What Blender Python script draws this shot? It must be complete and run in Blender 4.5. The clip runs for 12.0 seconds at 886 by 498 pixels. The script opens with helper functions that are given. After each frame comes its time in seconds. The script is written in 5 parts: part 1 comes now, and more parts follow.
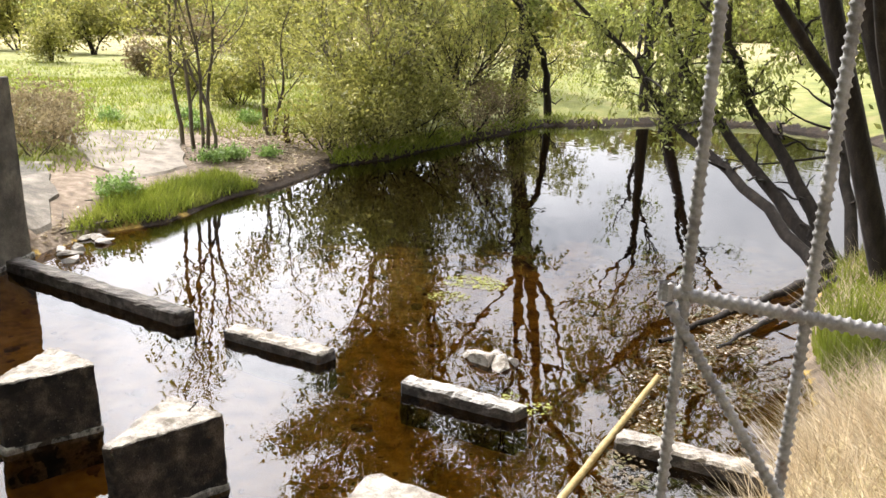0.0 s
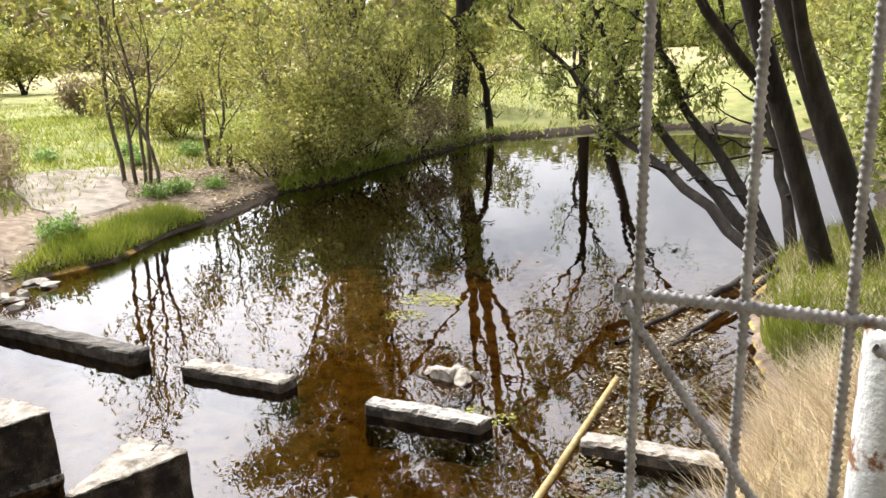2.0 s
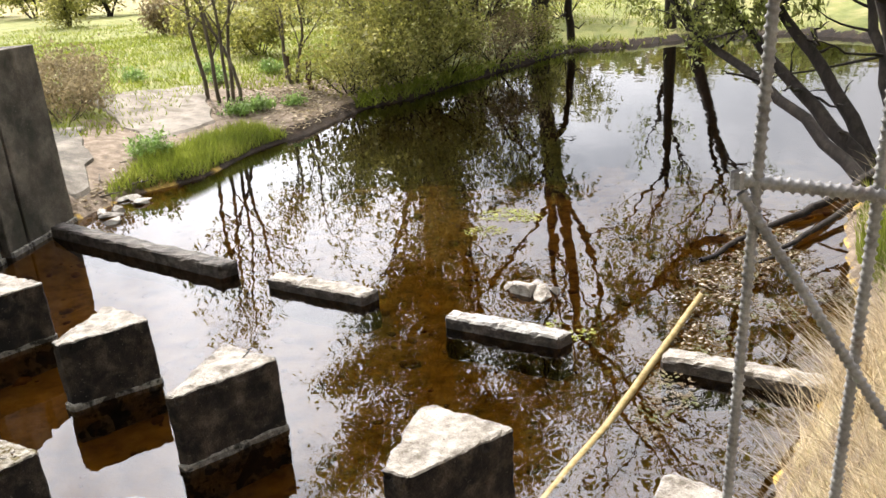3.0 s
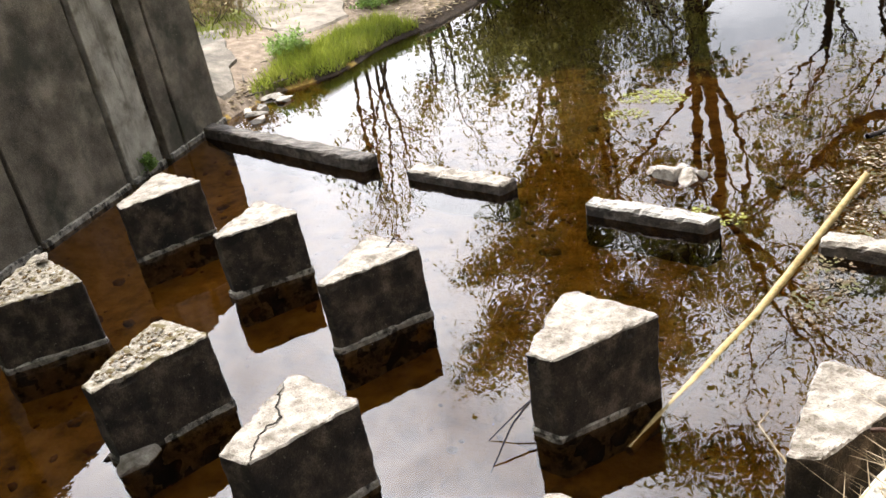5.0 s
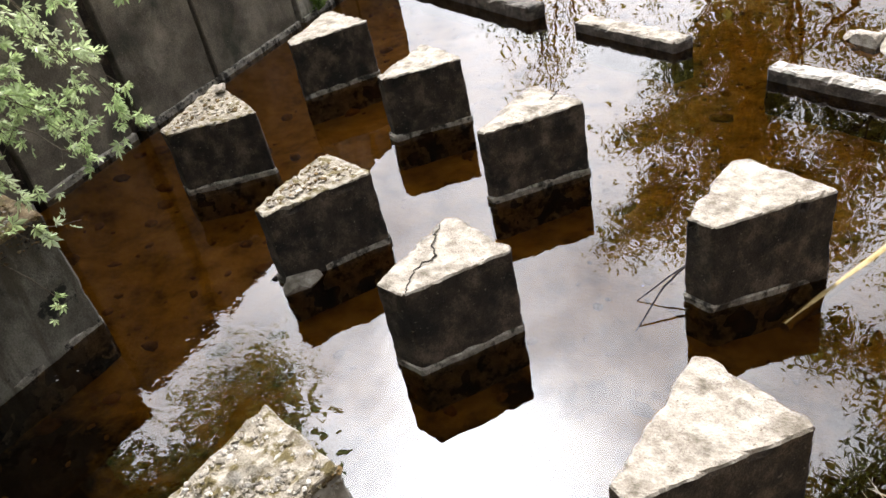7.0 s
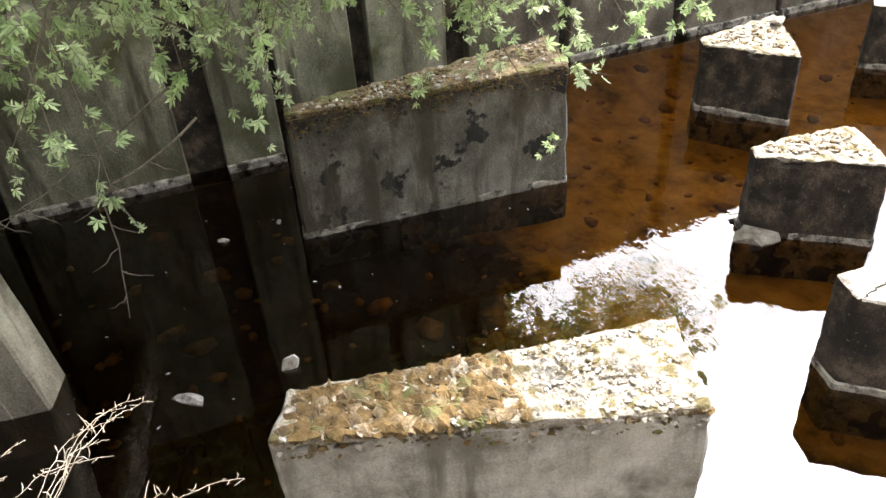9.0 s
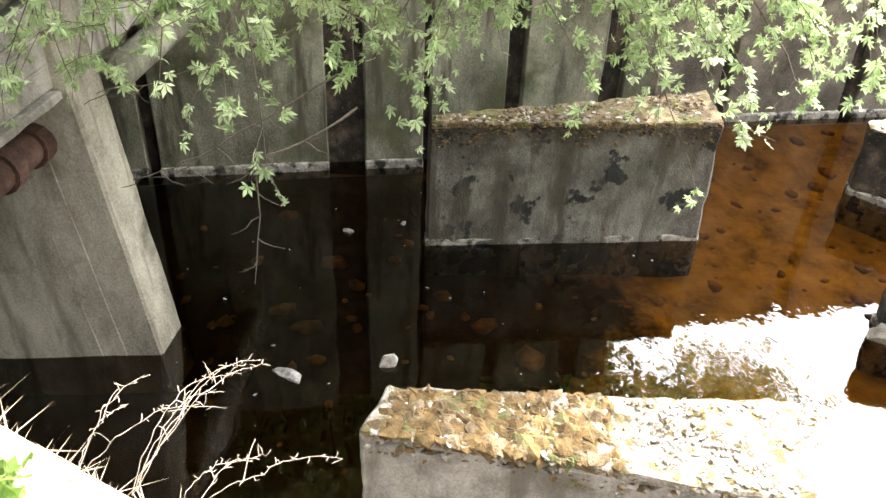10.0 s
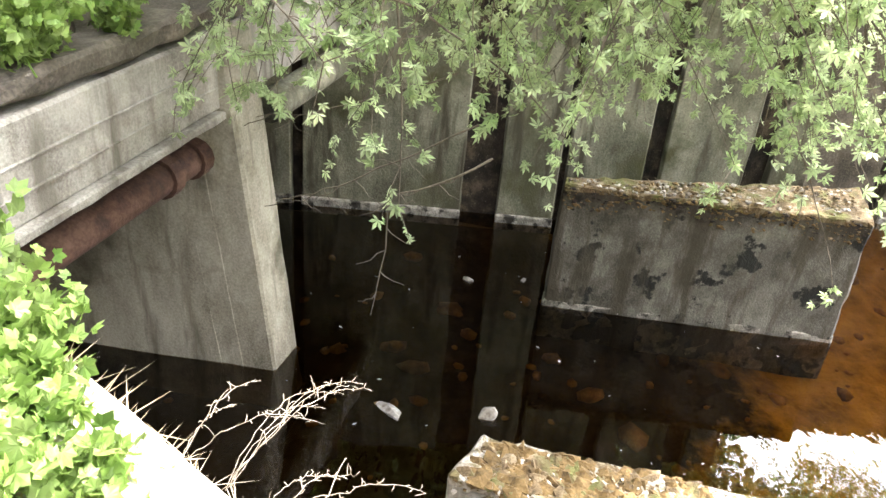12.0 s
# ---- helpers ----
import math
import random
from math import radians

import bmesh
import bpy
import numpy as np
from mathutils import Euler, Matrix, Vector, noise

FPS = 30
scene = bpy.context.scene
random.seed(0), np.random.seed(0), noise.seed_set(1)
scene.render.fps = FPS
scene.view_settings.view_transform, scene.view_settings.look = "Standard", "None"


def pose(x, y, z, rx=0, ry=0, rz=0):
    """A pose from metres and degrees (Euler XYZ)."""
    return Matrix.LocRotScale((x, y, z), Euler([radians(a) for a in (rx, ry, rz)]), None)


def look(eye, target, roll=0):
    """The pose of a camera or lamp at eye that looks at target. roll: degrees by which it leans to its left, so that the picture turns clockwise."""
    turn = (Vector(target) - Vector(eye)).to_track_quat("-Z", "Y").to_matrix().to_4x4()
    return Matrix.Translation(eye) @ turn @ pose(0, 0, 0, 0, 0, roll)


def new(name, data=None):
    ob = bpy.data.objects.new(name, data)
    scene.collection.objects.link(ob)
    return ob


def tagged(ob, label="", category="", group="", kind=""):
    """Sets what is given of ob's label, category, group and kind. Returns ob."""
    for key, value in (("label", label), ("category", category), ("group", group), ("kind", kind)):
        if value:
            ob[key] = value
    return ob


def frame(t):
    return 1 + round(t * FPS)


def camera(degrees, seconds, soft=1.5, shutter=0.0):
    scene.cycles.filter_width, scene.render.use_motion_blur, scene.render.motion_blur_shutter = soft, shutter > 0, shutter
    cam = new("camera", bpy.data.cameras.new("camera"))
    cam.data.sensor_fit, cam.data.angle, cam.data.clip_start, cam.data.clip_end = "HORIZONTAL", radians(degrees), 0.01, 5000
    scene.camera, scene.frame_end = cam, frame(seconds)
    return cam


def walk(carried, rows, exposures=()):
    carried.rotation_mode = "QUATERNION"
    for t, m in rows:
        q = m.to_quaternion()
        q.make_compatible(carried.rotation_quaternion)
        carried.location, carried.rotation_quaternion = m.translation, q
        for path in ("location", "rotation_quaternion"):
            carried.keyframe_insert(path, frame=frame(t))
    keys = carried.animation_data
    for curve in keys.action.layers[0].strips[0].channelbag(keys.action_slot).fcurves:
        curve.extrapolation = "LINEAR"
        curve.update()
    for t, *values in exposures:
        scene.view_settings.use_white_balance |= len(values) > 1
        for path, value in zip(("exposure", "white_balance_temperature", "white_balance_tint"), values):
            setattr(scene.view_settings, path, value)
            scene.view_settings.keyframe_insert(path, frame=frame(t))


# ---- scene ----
cam = camera(58.5, 12.0)
PATH = [
    (0, (0.104, 0.007, 3.374), (-0.05, 1.928, 2.84), 0.7),
    (0.5, (0.131, 0.009, 3.379), (0.167, 1.946, 2.882), 1.3),
    (1, (0.124, -0.011, 3.387), (0.253, 1.917, 2.871), 1.3),
    (1.5, (0.122, 0.029, 3.367), (0.181, 1.961, 2.852), -0.2),
    (2, (0.087, -0.061, 3.395), (0.055, 1.877, 2.902), -2.4),
    (2.5, (0.079, -0.023, 3.366), (-0.074, 1.878, 2.764), -3.3),
    (3, (0.064, -0.035, 3.358), (-0.171, 1.831, 2.678), -4.2),
    (3.2, (0.073, 0.005, 3.339), (-0.183, 1.862, 2.642), -3.1),
    (4.8, (0.062, 0.008, 3.302), (-0.44, 1.728, 2.414), -7.6),
    (5, (0.033, -0.013, 3.323), (-0.545, 1.681, 2.432), -10.2),
    (5.5, (0.048, 0.009, 3.296), (-0.536, 1.68, 2.364), -11.0),
    (6, (0.054, -0.031, 3.292), (-0.607, 1.577, 2.302), -11.3),
    (6.5, (0.003, -0.067, 3.283), (-0.759, 1.468, 2.252), -13.6),
    (7, (-0.034, -0.066, 3.285), (-0.936, 1.316, 2.156), -12.5),
    (7.1, (-0.025, -0.075, 3.303), (-0.976, 1.27, 2.168), -12.7),
    (7.5, (-0.034, -0.087, 3.284), (-1.138, 1.087, 2.099), -10.6),
    (7.7, (-0.029, -0.088, 3.296), (-1.233, 1.007, 2.134), -11.3),
    (9.3, (-0.071, -0.289, 3.202), (-1.639, 0.184, 2.054), -1.2),
    (9.5, (-0.084, -0.312, 3.203), (-1.666, 0.128, 2.061), 0.9),
    (10, (-0.057, -0.315, 3.196), (-1.707, -0.004, 2.109), 2.5),
    (10.5, (-0.068, -0.318, 3.184), (-1.754, -0.103, 2.129), 3.5),
    (11, (-0.029, -0.313, 3.157), (-1.771, -0.196, 2.181), 5.0),
    (11.5, (-0.022, -0.31, 3.174), (-1.758, -0.269, 2.182), 6.6),
    (12, (-0.008, -0.302, 3.193), (-1.751, -0.3, 2.212), 5.3),
]
walk(cam, [(t, look(eye, target, roll)) for t, eye, target, roll in PATH],
     exposures=[(0, .02), (3.2, -.06), (5, .06), (7, .0), (7.7, -.06), (9.3, 1.44), (10.5, 1.80), (12, 1.88)])

# ---- light ----
SUN_EL, SUN_AZ = 51.0, 36.0          # degrees; azimuth from +y towards -x
sun_dir = Vector((-math.sin(radians(SUN_AZ)) * math.cos(radians(SUN_EL)),
                  math.cos(radians(SUN_AZ)) * math.cos(radians(SUN_EL)), math.sin(radians(SUN_EL))))
world = bpy.data.worlds.new("sky")
scene.world = world
world.use_nodes = True
wn = world.node_tree.nodes
wl = world.node_tree.links
wn.clear()
sky = wn.new("ShaderNodeTexSky")
sky.sky_type, sky.sun_disc = "NISHITA", False
sky.sun_elevation, sky.sun_rotation = radians(SUN_EL), radians(-SUN_AZ)
coord = wn.new("ShaderNodeTexCoord")
clouds = wn.new("ShaderNodeTexNoise")
clouds.inputs["Scale"].default_value, clouds.inputs["Detail"].default_value = 2.6, 7
clouds.inputs["Roughness"].default_value = 0.58
wl.new(coord.outputs["Generated"], clouds.inputs["Vector"])
cover = wn.new("ShaderNodeMapRange")
cover.inputs[1].default_value, cover.inputs[2].default_value = 0.24, 0.54
wl.new(clouds.outputs["Fac"], cover.inputs[0])
cloud_mix = wn.new("ShaderNodeMix")
cloud_mix.data_type = "RGBA"
toward = wn.new("ShaderNodeVectorMath")
toward.operation = "DOT_PRODUCT"
toward.inputs[1].default_value = sun_dir
wl.new(coord.outputs["Generated"], toward.inputs[0])
glow = wn.new("ShaderNodeMath")
glow.operation = "POWER"
glow.use_clamp = True
glow.inputs[1].default_value = 2.3
wl.new(toward.outputs["Value"], glow.inputs[0])
cloud_light = wn.new("ShaderNodeMapRange")
cloud_light.inputs[3].default_value, cloud_light.inputs[4].default_value = 3.2, 84.0
wl.new(glow.outputs[0], cloud_light.inputs[0])
halo = wn.new("ShaderNodeMath")
halo.operation = "POWER"
halo.use_clamp = True
halo.inputs[1].default_value = 60.0
wl.new(toward.outputs["Value"], halo.inputs[0])
haze = wn.new("ShaderNodeMath")
haze.operation = "MULTIPLY_ADD"
haze.inputs[1].default_value = 190.0
wl.new(halo.outputs[0], haze.inputs[0])
wl.new(cloud_light.outputs[0], haze.inputs[2])
cloud_col = wn.new("ShaderNodeVectorMath")
cloud_col.operation = "SCALE"
cloud_col.inputs[0].default_value = (1.01, 1.0, 1.05)
wl.new(haze.outputs[0], cloud_col.inputs["Scale"])
wl.new(cloud_col.outputs[0], cloud_mix.inputs["B"])
wl.new(cover.outputs[0], cloud_mix.inputs["Factor"])
wl.new(sky.outputs[0], cloud_mix.inputs["A"])
back = wn.new("ShaderNodeBackground")
back.inputs["Strength"].default_value = 0.10
wl.new(cloud_mix.outputs["Result"], back.inputs["Color"])
wo = wn.new("ShaderNodeOutputWorld")
wl.new(back.outputs[0], wo.inputs["Surface"])

lamp = bpy.data.lights.new("sun", "SUN")
lamp.energy, lamp.angle, lamp.color = 5.2, radians(0.6), (1.0, 0.925, 0.81)
sun = new("sun", lamp)
sun.matrix_world = look(sun_dir * 60, (0, 0, 0))


# ---- materials ----
def material(name, colours, scale=6.0, fine=60.0, rough=0.85, bump=0.3, stretch=(1, 1, 1), stain=None, stain_scale=1.3,
             stain_at=(0.5, 0.62), per_object=0.0, translucent=0.0, spec=0.5, drips=None, drips_at=(.52, .66), speckle=None, mossy=None):
    """A weathered surface: two scales of noise between colours, an optional stain on top, bump at both scales."""
    m = bpy.data.materials.new(name)
    m.use_nodes = True
    n, l = m.node_tree.nodes, m.node_tree.links
    bsdf = n["Principled BSDF"]
    pos = n.new("ShaderNodeNewGeometry")
    mp = n.new("ShaderNodeMapping")
    mp.inputs["Scale"].default_value = stretch
    l.new(pos.outputs["Position"], mp.inputs["Vector"])

    def tex(s, detail=5, even=False):
        t = n.new("ShaderNodeTexNoise")
        t.inputs["Scale"].default_value, t.inputs["Detail"].default_value = s, detail
        t.inputs["Roughness"].default_value = 0.62
        l.new(pos.outputs["Position"] if even else mp.outputs[0], t.inputs["Vector"])
        return t
    big, small = tex(scale, 4), tex(fine, 3, True)
    add = n.new("ShaderNodeMath")
    add.operation = "MULTIPLY_ADD"
    add.inputs[1].default_value, add.inputs[2].default_value = 0.45, -0.22
    l.new(small.outputs["Fac"], add.inputs[0])
    both = n.new("ShaderNodeMath")
    l.new(big.outputs["Fac"], both.inputs[0])
    l.new(add.outputs[0], both.inputs[1])
    ramp = n.new("ShaderNodeValToRGB")
    el = ramp.color_ramp.elements
    while len(el) < len(colours):
        el.new(0.5)
    for i, c in enumerate(colours):
        el[i].position = 0.3 + 0.4 * i / max(1, len(colours) - 1)
        el[i].color = (*c, 1)
    l.new(both.outputs[0], ramp.inputs[0])
    col = ramp.outputs[0]
    if stain:
        st = tex(stain_scale, 6, True)
        r = n.new("ShaderNodeMapRange")
        r.inputs[1].default_value, r.inputs[2].default_value = stain_at
        l.new(st.outputs["Fac"], r.inputs[0])
        mix = n.new("ShaderNodeMix")
        mix.data_type = "RGBA"
        mix.inputs["B"].default_value = (*stain, 1)
        l.new(r.outputs[0], mix.inputs["Factor"])
        l.new(col, mix.inputs["A"])
        col = mix.outputs["Result"]
    def over(fac, low, high, paint, under):
        r = n.new("ShaderNodeMapRange")
        r.inputs[1].default_value, r.inputs[2].default_value = low, high
        l.new(fac, r.inputs[0])
        mix = n.new("ShaderNodeMix")
        mix.data_type = "RGBA"
        mix.inputs["B"].default_value = (*paint, 1)
        l.new(r.outputs[0], mix.inputs["Factor"])
        l.new(under, mix.inputs["A"])
        return mix.outputs["Result"]
    if drips:                             # runs of dirt down the face
        run = n.new("ShaderNodeMapping")
        run.inputs["Scale"].default_value = (1, 1, .13)
        l.new(pos.outputs["Position"], run.inputs["Vector"])
        t = n.new("ShaderNodeTexNoise")
        t.inputs["Scale"].default_value, t.inputs["Detail"].default_value = 6.5, 5
        t.inputs["Roughness"].default_value = .6
        l.new(run.outputs[0], t.inputs["Vector"])
        col = over(t.outputs["Fac"], drips_at[0], drips_at[1], drips, col)
    if mossy:                             # moss that creeps down from the top, ragged along its lower edge
        low, high, paint = mossy
        xyz = n.new("ShaderNodeSeparateXYZ")
        l.new(pos.outputs["Position"], xyz.inputs[0])
        ragged = n.new("ShaderNodeMath")
        ragged.operation = "MULTIPLY_ADD"
        ragged.inputs[1].default_value = .55
        l.new(tex(5.5, 6, True).outputs["Fac"], ragged.inputs[0])
        l.new(xyz.outputs["Z"], ragged.inputs[2])
        col = over(ragged.outputs[0], low + .275, high + .275, paint, col)
    if speckle:                           # lichen dots and chipped grains
        col = over(tex(38, 4, True).outputs["Fac"], .645, .70, speckle, col)
    if per_object:
        info = n.new("ShaderNodeObjectInfo")
        isl = n.new("ShaderNodeNewGeometry")
        sm = n.new("ShaderNodeMath")
        l.new(info.outputs["Random"], sm.inputs[0])
        l.new(isl.outputs["Random Per Island"], sm.inputs[1])
        fr = n.new("ShaderNodeMath")
        fr.operation = "FRACT"
        l.new(sm.outputs[0], fr.inputs[0])
        mr = n.new("ShaderNodeMapRange")
        mr.inputs[3].default_value, mr.inputs[4].default_value = 1 - per_object, 1 + per_object
        l.new(fr.outputs[0], mr.inputs[0])
        hsv = n.new("ShaderNodeHueSaturation")
        l.new(mr.outputs[0], hsv.inputs["Value"])
        l.new(col, hsv.inputs["Color"])
        col = hsv.outputs[0]
    l.new(col, bsdf.inputs["Base Color"])
    bsdf.inputs["Roughness"].default_value = rough
    bsdf.inputs["Specular IOR Level"].default_value = spec
    if bump:
        b = n.new("ShaderNodeBump")
        b.inputs["Strength"].default_value, b.inputs["Distance"].default_value = bump, 0.02
        l.new(both.outputs[0], b.inputs["Height"])
        l.new(b.outputs[0], bsdf.inputs["Normal"])
    if translucent:
        tr = n.new("ShaderNodeBsdfTranslucent")
        l.new(col, tr.inputs["Color"])
        ms = n.new("ShaderNodeMixShader")
        ms.inputs[0].default_value = translucent
        l.new(bsdf.outputs[0], ms.inputs[1])
        l.new(tr.outputs[0], ms.inputs[2])
        l.new(ms.outputs[0], n["Material Output"].inputs["Surface"])
    return m


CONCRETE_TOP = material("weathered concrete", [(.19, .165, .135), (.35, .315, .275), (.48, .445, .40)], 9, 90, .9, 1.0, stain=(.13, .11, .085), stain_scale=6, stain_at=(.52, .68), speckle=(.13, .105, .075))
# block sides: algae stain plus the shade of their unlit side, both in the colour
CONCRETE_FACE = material("algae- and shade-darkened concrete", [(.012, .0085, .006), (.047, .034, .024), (.145, .110, .080)], 7, 95, .85, .9, (1, 1, .8), stain=(.010, .008, .006), stain_scale=4.2, stain_at=(.47, .62), speckle=(.17, .145, .115))
CONCRETE_WALL = material("dark weathered concrete", [(.046, .038, .029), (.13, .111, .087), (.27, .235, .19)], 1.9, 60, .88, .7, (1, 1, .9), stain=(.045, .043, .030), stain_scale=1.4, stain_at=(.5, .66), speckle=(.21, .19, .16))
CONCRETE_GREEN = material("mossy grey concrete", [(.075, .073, .047), (.205, .20, .146), (.36, .345, .262)], 2.6, 60, .85, .6, (1, 1, .7), stain=(.085, .085, .04), stain_scale=1.7, stain_at=(.5, .68), drips=(.07, .062, .04), speckle=(.10, .09, .07))
CONCRETE_PALE = material("bare pale concrete", [(.16, .148, .125), (.33, .31, .27), (.48, .455, .405)], 3, 80, .85, .45, (1, 1, .7), stain=(.12, .105, .08), stain_scale=3, stain_at=(.52, .7), drips=(.14, .125, .10))
CONCRETE_LEDGE = material("dry bleached concrete", [(.32, .30, .26), (.45, .43, .38), (.54, .52, .47)], 7, 90, .9, .4)
CONCRETE_BLOTCH = material("grey concrete with black blotches", [(.05, .045, .034), (.115, .107, .088), (.205, .195, .168)], 3.6, 70, .85, .8, (1, 1, .8), stain=(.012, .012, .010), stain_scale=3.4, stain_at=(.565, .60), drips=(.062, .052, .036), drips_at=(.49, .6), mossy=(.80, .99, (.032, .022, .012)))
SLAB = material("dusty slab", [(.17, .145, .12), (.26, .225, .185), (.33, .29, .245)], 3, 40, .95, .4, stain=(.12, .10, .07), stain_scale=1.7, stain_at=(.5, .65))
CONCRETE_STREAK = material("streaky grey concrete", [(.14, .125, .092), (.31, .285, .225), (.47, .44, .36)], 2.6, 70, .85, .35, (1, 1, .5), stain=(.09, .08, .05), stain_scale=2.2, stain_at=(.54, .70), drips=(.15, .135, .10))
LIME = material("lime-encrusted footing", [(.10, .09, .075), (.27, .25, .215), (.46, .43, .38)], 11, 80, .8, .8, stain=(.03, .026, .02), stain_scale=9, stain_at=(.5, .6))
DEBRIS = material("moss and leaf litter", [(.05, .034, .015), (.125, .085, .043), (.25, .20, .13)], 14, 80, .95, .8, stain=(.10, .10, .03), stain_scale=5, stain_at=(.5, .62))
# sill sides face away from the sun; that shade is mixed into this colour
SILL_DARK = material("weathered shade-darkened sill concrete", [(.028, .022, .018), (.075, .062, .052), (.17, .15, .13)], 8, 70, .75, .8, (.5, 1, 1), stain=(.02, .016, .012), stain_scale=5)
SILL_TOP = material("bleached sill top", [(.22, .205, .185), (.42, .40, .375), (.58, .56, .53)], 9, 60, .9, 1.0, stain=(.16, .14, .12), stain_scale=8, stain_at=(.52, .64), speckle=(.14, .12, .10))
DRY_WOOD = material("bleached wood", [(.18, .13, .065), (.31, .23, .12), (.44, .35, .21)], 10, 120, .8, .3)
STONE = material("grey stone", [(.17, .15, .12), (.32, .29, .25), (.45, .42, .38)], 12, 90, .85, .5, per_object=.3)
BED_STONE = material("algae-brown stone", [(.12, .06, .015), (.24, .13, .035), (.36, .22, .08)], 12, 90, .8, .4, per_object=.35)
BARK = material("dark wet bark", [(.010, .007, .005), (.024, .017, .013), (.05, .037, .029)], 9, 60, .9, .9, (1, 1, .25))
BARK_GREY = material("grey-brown bark", [(.05, .04, .028), (.11, .09, .065), (.19, .16, .12)], 9, 60, .9, .6, (1, 1, .25))
LEAF_SPRING = material("spring leaves", [(.19, .20, .04), (.29, .285, .07), (.43, .395, .13)], 1.5, 9, .5, 0, per_object=.5, translucent=.5)
LEAF_WILLOW = material("willow leaves", [(.19, .22, .045), (.29, .32, .08), (.42, .43, .15)], 1.5, 9, .45, 0, per_object=.5, translucent=.5)
LEAF_MAPLE = material("pale young leaves", [(.28, .40, .16), (.42, .53, .27), (.60, .68, .43)], 2, 9, .4, 0, per_object=.3, translucent=.5)
LEAF_HERB = material("herb leaves", [(.12, .22, .04), (.22, .33, .08), (.34, .44, .16)], 4, 20, .5, 0, per_object=.3, translucent=.4)
LEAF_DRY = material("dead brown foliage", [(.16, .12, .06), (.28, .22, .12), (.40, .33, .2)], 1.5, 9, .8, 0, per_object=.3, translucent=.3)
GRASS = material("fresh grass", [(.14, .18, .02), (.24, .285, .035), (.34, .36, .07)], 1.2, 8, .6, 0, per_object=.3, translucent=.4)
STRAW = material("dry straw", [(.34, .26, .15), (.52, .42, .28), (.68, .58, .42)], 3, 30, .8, 0, per_object=.3, translucent=.2)
WEED = material("yellow-green pond weed", [(.16, .16, .01), (.27, .27, .02), (.38, .38, .05)], 6, 30, .6, .3, translucent=.2)
REBAR = material("grey-painted rebar", [(.16, .15, .15), (.29, .28, .28), (.40, .39, .39)], 30, 200, .55, .2, stain=(.14, .085, .055), stain_scale=26, stain_at=(.6, .75))
PAINT = material("chipped white paint", [(.50, .51, .52), (.60, .61, .62), (.68, .68, .68)], 12, 90, .5, .3, stain=(.24, .11, .05), stain_scale=17, stain_at=(.54, .585))
DEAD_STALK = material("grey-brown dead stalks", [(.22, .17, .12), (.36, .30, .23), (.50, .44, .36)], 20, 90, .9, 0)
POLE_WOOD = material("peeled yellow pole wood", [(.24, .17, .06), (.36, .27, .11), (.48, .38, .18)], 10, 120, .7, .3)
RUST = material("rusty pipe", [(.035, .018, .012), (.075, .036, .024), (.13, .072, .05)], 9, 60, .85, .4)
PINK = material("sunlit pinkish concrete", [(.27, .20, .155), (.38, .30, .24), (.46, .38, .31)], 10, 90, .9, .4)


